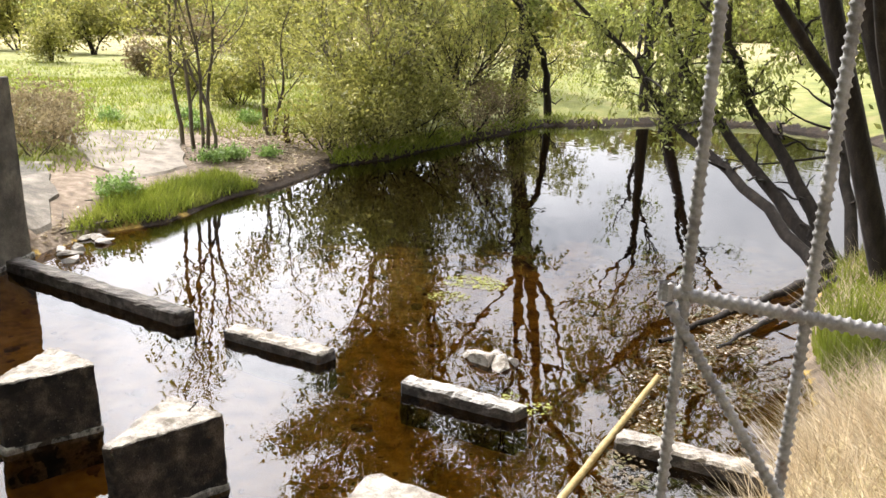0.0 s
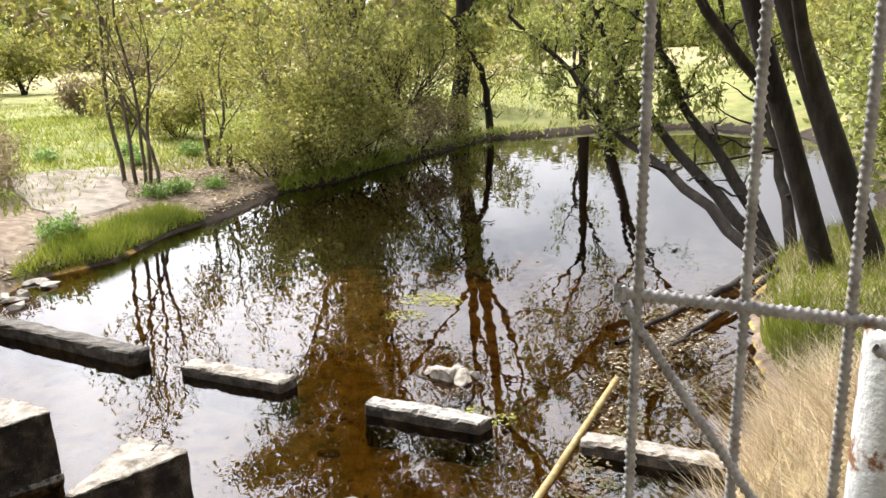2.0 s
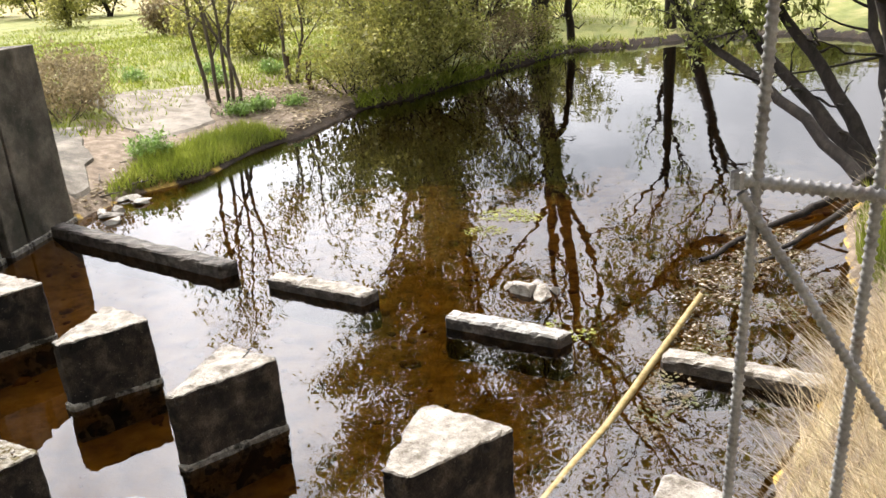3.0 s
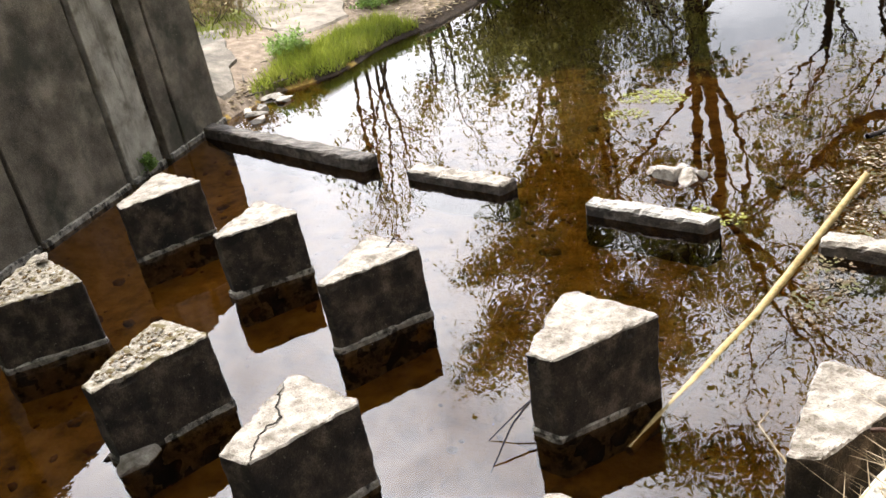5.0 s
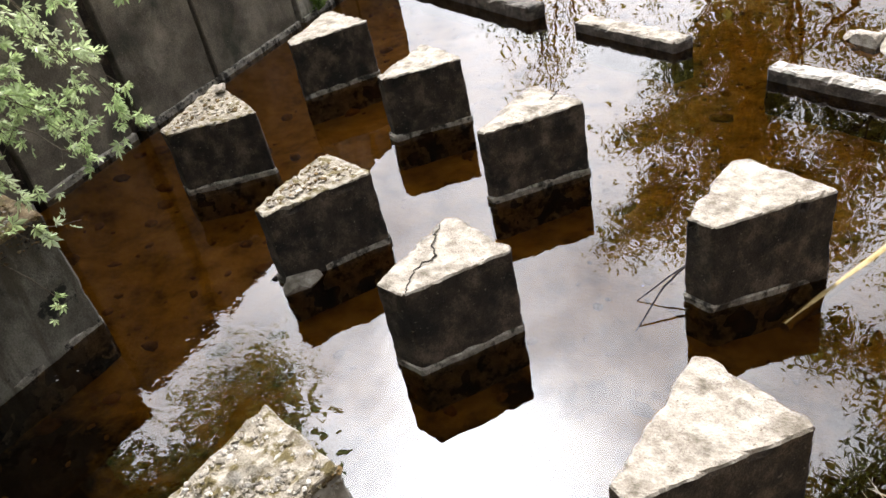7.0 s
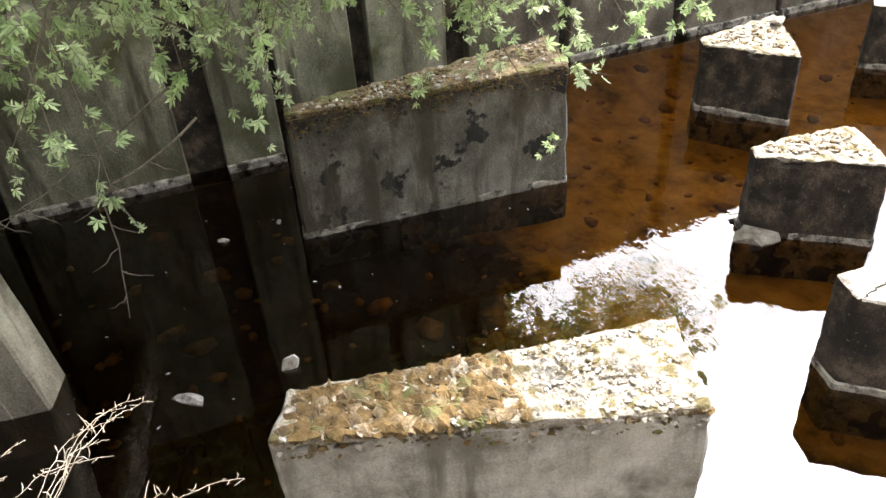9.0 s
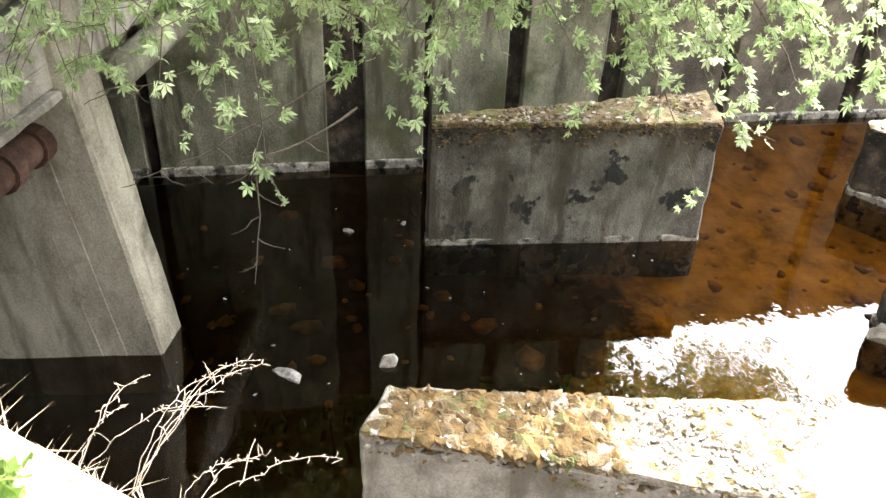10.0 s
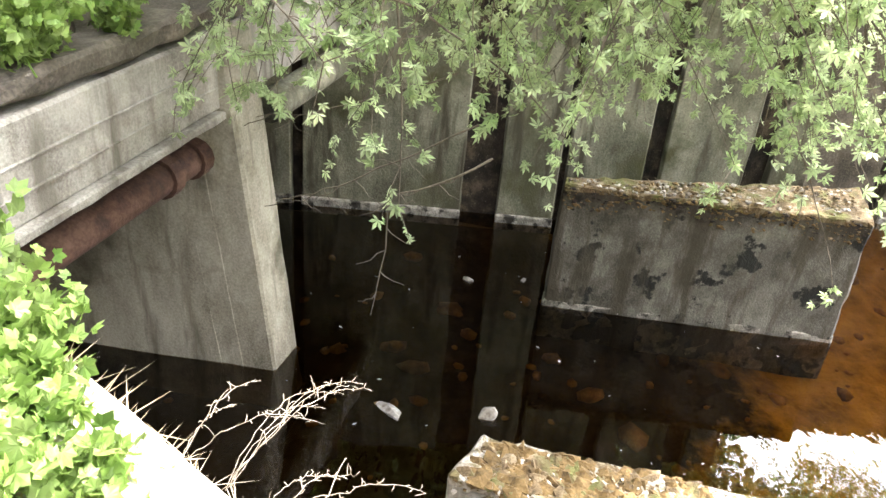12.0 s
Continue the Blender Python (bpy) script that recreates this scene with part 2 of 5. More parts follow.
def ground_material():
    """Soil, grass and stream bed on one sheet, told apart by two masks on its points."""
    m = bpy.data.materials.new("ground")
    m.use_nodes = True
    n, l = m.node_tree.nodes, m.node_tree.links
    bsdf = n["Principled BSDF"]
    pos = n.new("ShaderNodeNewGeometry")

    def tex(s, d=6):
        t = n.new("ShaderNodeTexNoise")
        t.inputs["Scale"].default_value, t.inputs["Detail"].default_value = s, d
        t.inputs["Roughness"].default_value = .65
        l.new(pos.outputs["Position"], t.inputs["Vector"])
        return t

    def ramp(t, cols):
        r = n.new("ShaderNodeValToRGB")
        el = r.color_ramp.elements
        while len(el) < len(cols):
            el.new(.5)
        for i, c in enumerate(cols):
            el[i].position, el[i].color = .3 + .4 * i / (len(cols) - 1), (*c, 1)
        l.new(t.outputs["Fac"], r.inputs[0])
        return r.outputs[0]

    def mask(name, wobble):
        a = n.new("ShaderNodeAttribute")
        a.attribute_name = name
        ad = n.new("ShaderNodeMath")
        ad.operation = "MULTIPLY_ADD"
        ad.inputs[1].default_value, ad.inputs[2].default_value = 1.6, -.8
        l.new(wobble.outputs["Fac"], ad.inputs[0])
        s = n.new("ShaderNodeMath")
        l.new(a.outputs["Fac"], s.inputs[0])
        l.new(ad.outputs[0], s.inputs[1])
        r = n.new("ShaderNodeMapRange")
        r.inputs[1].default_value, r.inputs[2].default_value = .4, .6
        l.new(s.outputs[0], r.inputs[0])
        return r.outputs[0]

    def mix(f, a, b):
        x = n.new("ShaderNodeMix")
        x.data_type = "RGBA"
        l.new(f, x.inputs["Factor"])
        l.new(a, x.inputs["A"])
        l.new(b, x.inputs["B"])
        return x.outputs["Result"]
    wob = tex(2.2)
    soil = ramp(tex(5), [(.10, .072, .048), (.20, .15, .105), (.32, .255, .195)])
    grass = ramp(tex(.9), [(.10, .125, .025), (.19, .20, .05), (.32, .275, .115)])
    dead = ramp(tex(3), [(.20, .15, .07), (.34, .27, .14), (.46, .38, .22)])
    bed = ramp(tex(3.5), [(.13, .078, .014), (.43, .28, .055), (.62, .45, .12)])
    c = mix(mask("grass", wob), soil, grass)
    c = mix(mask("dead", wob), c, dead)
    # near-black bed tone: shade by the bridge and deep water put into the colour
    bed_shade = ramp(tex(4), [(.010, .006, .003), (.024, .013, .005), (.05, .028, .010)])
    bed = mix(mask("bed_shade", tex(1.1)), bed, bed_shade)
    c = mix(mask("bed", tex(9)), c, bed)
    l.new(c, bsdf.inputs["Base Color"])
    bsdf.inputs["Roughness"].default_value = .95
    b = n.new("ShaderNodeBump")
    b.inputs["Strength"].default_value, b.inputs["Distance"].default_value = .7, .05
    l.new(tex(14).outputs["Fac"], b.inputs["Height"])
    l.new(b.outputs[0], bsdf.inputs["Normal"])
    return m


def water_material():
    """Clear tea-brown water: the bed shows through a tinted surface that mirrors by Fresnel."""
    m = bpy.data.materials.new("stream water")
    m.use_nodes = True
    n, l = m.node_tree.nodes, m.node_tree.links
    n.remove(n["Principled BSDF"])
    clear = n.new("ShaderNodeBsdfTransparent")
    clear.inputs["Color"].default_value = (.43, .315, .14, 1)
    gloss = n.new("ShaderNodeBsdfGlossy")
    gloss.inputs["Roughness"].default_value = .0
    fres = n.new("ShaderNodeFresnel")
    fres.inputs["IOR"].default_value = 1.68
    pos = n.new("ShaderNodeNewGeometry")

    def ripple(scale, stretch):
        mp = n.new("ShaderNodeMapping")
        mp.inputs["Scale"].default_value = stretch
        l.new(pos.outputs["Position"], mp.inputs["Vector"])
        t = n.new("ShaderNodeTexNoise")
        t.inputs["Scale"].default_value, t.inputs["Detail"].default_value = scale, 2
        l.new(mp.outputs[0], t.inputs["Vector"])
        return t.outputs["Fac"]
    a = n.new("ShaderNodeMath")
    a.operation = "MULTIPLY_ADD"
    a.inputs[1].default_value = .06
    l.new(ripple(8, (1, .7, 1)), a.inputs[0])
    l.new(ripple(2.2, (1, .5, 1)), a.inputs[2])
    # quicker water where the stream squeezes past the blocks
    gap = n.new("ShaderNodeVectorMath")
    gap.operation = "DISTANCE"
    gap.inputs[1].default_value = (-3.75, 2.55, 0)
    l.new(pos.outputs["Position"], gap.inputs[0])
    quick = n.new("ShaderNodeMapRange")
    quick.inputs[1].default_value, quick.inputs[2].default_value = 1.35, .35
    quick.inputs[3].default_value, quick.inputs[4].default_value = .0, .30
    l.new(gap.outputs["Value"], quick.inputs[0])
    chop = n.new("ShaderNodeMath")
    chop.operation = "MULTIPLY_ADD"
    l.new(ripple(9, (1, 1.5, 1)), chop.inputs[0])
    l.new(quick.outputs[0], chop.inputs[1])
    l.new(a.outputs[0], chop.inputs[2])
    b = n.new("ShaderNodeBump")
    b.inputs["Strength"].default_value, b.inputs["Distance"].default_value = .085, .05
    l.new(chop.outputs[0], b.inputs["Height"])
    l.new(b.outputs[0], gloss.inputs["Normal"])
    ms = n.new("ShaderNodeMixShader")
    l.new(fres.outputs[0], ms.inputs[0])
    l.new(clear.outputs[0], ms.inputs[1])
    l.new(gloss.outputs[0], ms.inputs[2])
    l.new(ms.outputs[0], n["Material Output"].inputs["Surface"])
    return m


GROUND, WATER = ground_material(), water_material()


# ---- mesh helpers ----
def arrays(name, verts, faces, mats, index=None, smooth=False):
    """A mesh from arrays of points and of faces that all have the same number of corners."""
    verts, faces = np.asarray(verts, np.float32).reshape(-1, 3), np.asarray(faces, np.int32)
    k = faces.shape[1]
    me = bpy.data.meshes.new(name)
    me.vertices.add(len(verts))
    me.vertices.foreach_set("co", verts.ravel())
    me.loops.add(faces.size)
    me.loops.foreach_set("vertex_index", faces.ravel())
    me.polygons.add(len(faces))
    me.polygons.foreach_set("loop_start", np.arange(0, faces.size, k, dtype=np.int32))
    me.polygons.foreach_set("loop_total", np.full(len(faces), k, np.int32))
    for m in mats:
        me.materials.append(m)
    if index is not None:
        me.polygons.foreach_set("material_index", np.asarray(index, np.int32))
    me.polygons.foreach_set("use_smooth", np.full(len(faces), smooth))
    me.update(calc_edges=True)
    return me


def part(name, bm, mats, parent=None, label="", smooth=False):
    """Links a bmesh as one object, under a thing where one is given."""
    me = bpy.data.meshes.new(name)
    bmesh.ops.recalc_face_normals(bm, faces=bm.faces)
    bm.to_mesh(me)
    bm.free()
    for m in (mats if isinstance(mats, (list, tuple)) else [mats]):
        me.materials.append(m)
    if smooth:
        me.polygons.foreach_set("use_smooth", np.full(len(me.polygons), True))
    ob = new(name, me)
    if parent:
        ob.parent = parent
    return tagged(ob, label)


def mesh_part(name, me, parent=None, label=""):
    ob = new(name, me)
    if parent:
        ob.parent = parent
    return tagged(ob, label)


def thing(name, at, label, category, group="", kind=""):
    ob = new(name)
    ob.location = at
    ob.empty_display_size = .1
    tagged(ob, label, category, group, kind)
    bpy.context.view_layer.update()
    return ob


def prism(plan, z0, z1, top_shift=(0, 0), cut=0.16, bevel=0.012, rough=0.008, seed=0, top_index=None, origin=(0, 0, 0), top_bumps=0.0, chip=0.0):
    """An upright block on a plan of corners: edges cut finer, bevelled, and worn by noise."""
    bm = bmesh.new()
    ox, oy, oz = origin
    lo = [bm.verts.new((x - ox, y - oy, z0 - oz)) for x, y in plan]
    hi = [bm.verts.new((x + top_shift[0] - ox, y + top_shift[1] - oy, z1 - oz)) for x, y in plan]
    k = len(plan)
    bm.faces.new(lo[::-1])
    bm.faces.new(hi)
    for i in range(k):
        bm.faces.new((lo[i], lo[(i + 1) % k], hi[(i + 1) % k], hi[i]))
    bmesh.ops.recalc_face_normals(bm, faces=bm.faces)
    if bevel:
        bmesh.ops.bevel(bm, geom=bm.edges[:], offset=bevel, segments=1, affect="EDGES")
    if cut:
        bmesh.ops.triangulate(bm, faces=[f for f in bm.faces if len(f.verts) > 4])
        for _ in range(5):
            long = [e for e in bm.edges if e.calc_length() > cut]
            if not long:
                break
            bmesh.ops.subdivide_edges(bm, edges=long, cuts=1, use_grid_fill=True)
            bmesh.ops.triangulate(bm, faces=[f for f in bm.faces if len(f.verts) > 4])
    bm.normal_update()
    off = Vector((seed * 7.3, seed * 3.1, seed * 1.7))
    for v in bm.verts:
        p = v.co * 3.5 + off
        w = noise.noise(p) + .6 * noise.noise(p * 3.3)
        d = v.normal * (w * rough)
        if top_bumps and v.co.z > z1 - oz - .03:
            d += Vector((0, 0, top_bumps * (.7 * noise.noise(v.co * 6 + off) + 1.1 * noise.noise(v.co * 19 + off))))
        if chip and v.co.z > z1 - oz - .05 and v.normal.z < .97:      # bites out of the upper edge
            bite = max(0.0, noise.noise(v.co * 9 + off) + .7 * noise.noise(v.co * 23 + off) - .08)
            d += Vector((-v.normal.x, -v.normal.y, -.8)) * chip * bite
        v.co += d
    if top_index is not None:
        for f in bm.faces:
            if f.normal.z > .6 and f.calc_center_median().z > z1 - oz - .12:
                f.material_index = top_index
    return bm


def grown(plan, d):
    """The plan with its corners pushed d outwards from the middle."""
    c = np.mean(np.array(plan), axis=0)
    out = []
    for p in plan:
        v = np.array(p) - c
        out.append(tuple(c + v * (1 + d / np.linalg.norm(v))))
    return out


def tube(points, radii, sides=6):
    """Points and quads of a tapered tube along a line."""
    P, R = np.asarray(points, float), np.asarray(radii, float)
    T = np.gradient(P, axis=0)
    T /= np.linalg.norm(T, axis=1)[:, None] + 1e-9
    ref = np.where(np.abs(T[:, 2:3]) > .9, [[1., 0, 0]], [[0, 0, 1.]])
    U = np.cross(T, ref)
    U /= np.linalg.norm(U, axis=1)[:, None] + 1e-9
    V = np.cross(T, U)
    a = np.linspace(0, 2 * np.pi, sides, endpoint=False)
    verts = P[:, None] + R[:, None, None] * (np.cos(a)[None, :, None] * U[:, None] + np.sin(a)[None, :, None] * V[:, None])
    n = len(P)
    i, j = np.meshgrid(np.arange(n - 1), np.arange(sides), indexing="ij")
    q = np.stack([i * sides + j, i * sides + (j + 1) % sides, (i + 1) * sides + (j + 1) % sides, (i + 1) * sides + j], -1).reshape(-1, 4)
    return verts.reshape(-1, 3), q


def joined(pieces):
    """One pair of arrays from many."""
    vs, fs, n = [], [], 0
    for v, f in pieces:
        vs.append(v)
        fs.append(f + n)
        n += len(v)
    return np.concatenate(vs), np.concatenate(fs)


def leaf_arrays(centres, rng, size, slim=.5, hang=0.0, vary=.4):
    """A folded four-cornered leaf at every centre, turned at random; hang tips them downwards."""
    n = len(centres)
    d = rng.normal(size=(n, 3))
    d[:, 2] -= hang
    d /= np.linalg.norm(d, axis=1)[:, None]
    s = rng.normal(size=(n, 3))
    s -= (s * d).sum(1)[:, None] * d
    s /= np.linalg.norm(s, axis=1)[:, None]
    u = np.cross(d, s)
    L = size * (1 + vary * rng.uniform(-1, 1, n))[:, None]
    base, tip = centres - d * L * .5, centres + d * L * .5
    mid = centres - d * L * .05 + u * L * .08
    v = np.stack([base, mid + s * L * slim * .5, tip, mid - s * L * slim * .5], 1).reshape(-1, 3)
    return v, np.arange(4 * n).reshape(-1, 4)


def blades(rng, xyz, height, width, lean=.4):
    """Bent grass blades, three-cornered, at the points."""
    n = len(xyz)
    h = height * rng.uniform(.5, 1.3, n)[:, None]
    a = rng.uniform(0, 2 * np.pi, n)
    side = np.stack([np.cos(a), np.sin(a), np.zeros(n)], 1) * width / 2
    b = rng.uniform(0, 2 * np.pi, n)
    tip = np.stack([np.cos(b), np.sin(b), np.zeros(n)], 1) * h * lean * rng.uniform(.2, 1.3, n)[:, None]
    tip[:, 2] = h[:, 0]
    v = np.stack([xyz - side, xyz + side, xyz + tip], 1).reshape(-1, 3)
    return v, np.arange(3 * n).reshape(-1, 3)


# ---- ground and water ----
WALL, BANK, RIGHT, NEARBANK = 0, 1, 2, 3
SHORE = [  # corner and the kind of the edge that starts there
    ((-6.3, -14), WALL), ((-6.3, 2.75), WALL), ((-7.0, 2.95), WALL), ((-7.0, 10.85), BANK), ((-6.95, 11.3), BANK), ((-6.75, 12.3), BANK),
    ((-5.9, 13.3), BANK), ((-5.6, 15.4), BANK), ((-4.9, 17.0), BANK), ((-4.3, 19.6), BANK), ((-3.0, 21.0), BANK), ((-2.1, 23.0), BANK),
    ((-.2, 26.6), BANK), ((1.4, 29.7), BANK), ((3.4, 30.2), BANK), ((6.2, 31.6), BANK), ((9.5, 31.0), BANK), ((12.0, 27.0), RIGHT), ((10.5, 20.0), RIGHT),
    ((8.6, 15.5), RIGHT), ((7.0, 13.3), RIGHT), ((5.3, 12.2), RIGHT), ((4.7, 11.4), RIGHT), ((3.75, 9.35), RIGHT), ((3.3, 7.9), RIGHT),
    ((3.1, 7.0), RIGHT), ((2.6, 6.3), RIGHT), ((2.25, 5.5), NEARBANK), ((1.55, 4.4), NEARBANK), ((1.2, 3.2), NEARBANK), ((.62, 1.88), WALL), ((-1.83, -1.38), WALL),
    ((-2.42, -2.16), WALL), ((-2.42, -14), WALL)]
CORN = np.array([p for p, _ in SHORE], float)
KIND = np.array([k for _, k in SHORE])


def ground_height(x, y):
    """Height of the sheet, and its distance to the water's edge (negative in the water)."""
    p = np.stack([np.ravel(x), np.ravel(y)], 1).astype(float)
    num, den = np.zeros(len(p)), np.zeros(len(p))
    near, inside = np.full(len(p), 1e9), np.zeros(len(p), bool)
    m = len(CORN)
    for i in range(m):
        a, b = CORN[i], CORN[(i + 1) % m]
        e = b - a
        s = np.clip(((p - a) @ e) / (e @ e), 0, 1)
        d = np.linalg.norm(p - (a + s[:, None] * e), axis=1)
        near = np.minimum(near, d)
        cross = ((a[1] > p[:, 1]) != (b[1] > p[:, 1])) & (p[:, 0] < (b[0] - a[0]) * (p[:, 1] - a[1]) / (b[1] - a[1] + 1e-12) + a[0])
        inside ^= cross
        if KIND[i] == WALL:
            level = 1.62 if a[0] > -2.5 and i > 10 else 2.55
            h = -.3 + (level + .3) * np.clip((d - .12) / .25, 0, 1)
        elif KIND[i] == BANK:
            h = .82 * (1 - np.exp(-d / 4.5)) + .16 * (1 - np.exp(-d / .18)) + .02
        elif KIND[i] == NEARBANK:
            h = 1.75 * (1 - np.exp(-d / .55))
        else:
            h = 1.6 * (1 - np.exp(-d / 3.2)) + .04
        w = 1 / (d + .05) ** 5
        num += h * w
        den += w
    z = num / den
    far = np.clip((p[:, 1] - 45) / 60, 0, 1)
    wob = np.array([noise.noise((q[0] * .35, q[1] * .35, 0)) * .12 + noise.noise((q[0] * 1.5, q[1] * 1.5, 3)) * .05 for q in p])
    z = z + wob * np.clip(near / 2.5, 0, 1) + far * .6
    bed = -.30 * np.clip(near / .9, 0, 1) - .01 + wob * .7 * np.clip(near / 1.5, 0, 1)
    return np.where(inside, bed, z), np.where(inside, -near, near)


def spread(a, b, n, power=1.6):
    return a + (b - a) * np.linspace(0, 1, n) ** power


gx = np.concatenate([spread(-24, -260, 22)[::-1], np.arange(-23.6, -8.2, .5), np.arange(-8, 4.2, .18), np.arange(4.5, 20, .45), spread(20, 260, 22)])
gy = np.concatenate([spread(-9, -120, 14)[::-1], np.arange(-8.6, -3.2, .5), np.arange(-3, 14, .18), np.arange(14.2, 36, .4), spread(36.5, 420, 34)])
GX, GY = np.meshgrid(gx, gy)
GZ, GD = ground_height(GX, GY)
rows, cols = GX.shape
ii, jj = np.meshgrid(np.arange(rows - 1), np.arange(cols - 1), indexing="ij")
quads = np.stack([ii * cols + jj, ii * cols + jj + 1, (ii + 1) * cols + jj + 1, (ii + 1) * cols + jj], -1).reshape(-1, 4)
me = arrays("ground", np.stack([GX.ravel(), GY.ravel(), GZ], 1), quads, [GROUND], smooth=True)
fx, fy = GX.ravel(), GY.ravel()
grassy = np.clip((GD - 3.2) / 3.0, 0, 1) * (fx < 3)
grassy = np.maximum(grassy, np.clip((GD - .3) / .8, 0, 1) * (fx > 2.4) * (fy > 5.5) * .75)
grassy = np.where((fx < -7.2) & (fy < 10), .7, grassy)
grassy = np.maximum(grassy, np.clip((fy - 20) / 3, 0, 1) * np.clip(GD / .3, 0, 1) * .8)
grassy = np.maximum(grassy, np.clip((GD - 2.2) / 2.0, 0, 1) * (fx < -9) * .9)
dead = np.clip((fy - 48) / 20, 0, 1) * .55 + ((fx > .6) & (fy < 5.6) & (GD > 0)) * .6
# last mask darkens bed by position: downstream shade, upstream depth, plus a bank rim
for key, values in (("grass", grassy), ("dead", dead), ("bed", np.clip(.2 - (GD - .28 * (fy > 12.5)) * 8, 0, 1.5)), ("bed_shade", np.maximum(np.clip((3.4 - fy + .3 * (fx + 4)) / 3.0, 0, 1), np.clip((fy - 10.5) / 5, 0, 1)))):
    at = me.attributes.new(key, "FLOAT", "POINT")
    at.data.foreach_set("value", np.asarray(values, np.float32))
ground = tagged(new("ground", me), "grassy stream banks with bare soil and a brown stream bed", "ground", kind="structure")


def on_ground(x, y):
    return float(ground_height(np.array([x]), np.array([y]))[0][0])


wx, wy = np.linspace(-9.5, 14, 48), np.linspace(-14, 33.5, 96)
WX, WY = np.meshgrid(wx, wy)
r2, c2 = WX.shape
ii, jj = np.meshgrid(np.arange(r2 - 1), np.arange(c2 - 1), indexing="ij")
quads = np.stack([ii * c2 + jj, ii * c2 + jj + 1, (ii + 1) * c2 + jj + 1, (ii + 1) * c2 + jj], -1).reshape(-1, 4)
water = tagged(new("water", arrays("water", np.stack([WX.ravel(), WY.ravel(), np.zeros(WX.size)], 1), quads, [WATER], smooth=True)),
               "shallow clear tea-brown stream water mirroring the sky", "water", kind="structure")


# ---- walls ----
def wall_of_panels(name, label, start, end, z1, widths, gaps, mat, kerb=LIME, thick=.35):
    """A retaining wall: a recessed core, panels proud of it with dark joints between, and a kerb at the water."""
    a, b = Vector((*start, 0)), Vector((*end, 0))
    along = (b - a).normalized()
    out = Vector((-along.y, along.x, 0))             # towards the stream
    core_plan = [a - out * .10, b - out * .10, b - out * (thick + .1), a - out * (thick + .1)]
    wall = part(name, prism([(p.x, p.y) for p in core_plan], -.5, z1 - .02, cut=.5, rough=.01, seed=3), CONCRETE_FACE)
    tagged(wall, label, "wall", kind="structure")
    s, i, total = 0.0, 0, (b - a).length
    while s < total - .05:
        w = min(widths[i % len(widths)], total - s)
        p, q = a + along * s, a + along * (s + max(w - gaps[i % len(gaps)], .05))
        plan = [p, q, q - out * .12, p - out * .12]
        part("panel", prism([(v.x, v.y) for v in plan], -.45, z1 + .015 * ((i * 7) % 3 - 1), cut=.28, bevel=.012, rough=.011, seed=i + 11), mat[i % len(mat)], wall)
        plan = [p + out * .05, q + out * .05, q + out * .002, p + out * .002]
        part("kerb", prism([(v.x, v.y) for v in plan], -.45, .07, cut=.2, bevel=.008, rough=.012, seed=i + 41), kerb, wall)
        s += w
        i += 1
    return wall


wall_of_panels("wall_west", "dark streaked concrete retaining wall of upright panels with mossy joints", (-7.0, 10.95), (-7.0, 2.95), 2.68,
               [1.2, .58, .88, 1.75, 1.42, 1.4], [.05, .17, .12], [CONCRETE_WALL, CONCRETE_WALL, CONCRETE_PALE, CONCRETE_WALL, CONCRETE_WALL])
wall_of_panels("wall_west", "green-grey concrete retaining wall of narrow upright panels beside the bridge", (-6.3, 2.7), (-6.3, -9.0), 2.78,
               [.5, .85, .71, .82, 1.5, 1.3, 1.3, 1.3, 1.3, 1.3], [.2, .15, .06, .32, .1, .1, .1, .1, .1, .1], [CONCRETE_GREEN])
ret = part("wall_return", prism([(-6.28, 2.72), (-7.02, 2.98), (-7.1, 2.75), (-6.42, 2.5)], -.5, 2.74, cut=.3, seed=5), CONCRETE_WALL)
tagged(ret, "short concrete return joining two retaining walls", "wall", kind="structure")

EDGE_A, EDGE_B = Vector((.62, 1.88, 0)), Vector((-2.39, -2.12, 0))
along = (EDGE_B - EDGE_A).normalized()
inner = Vector((-along.y, along.x, 0))
if inner.dot(Vector((1, -1, 0))) < 0:
    inner = -inner
plan = [EDGE_A, EDGE_B, EDGE_B + inner * .42, EDGE_A + inner * .42]
near_wall = part("wall_east", prism([(v.x, v.y) for v in plan], -.5, 1.58, cut=.3, rough=.012, seed=8), CONCRETE_WALL)
tagged(near_wall, "grey concrete bank wall beneath a bleached coping", "wall", kind="structure")
plan = [EDGE_A - inner * .005, EDGE_B - inner * .005, EDGE_B + inner * .36, EDGE_A + inner * .36]
part("coping", prism([(v.x, v.y) for v in plan], 1.58, 1.70, cut=.10, bevel=.02, rough=.012, seed=9, top_bumps=.006), CONCRETE_LEDGE, near_wall, "sun-bleached crumbling concrete coping")


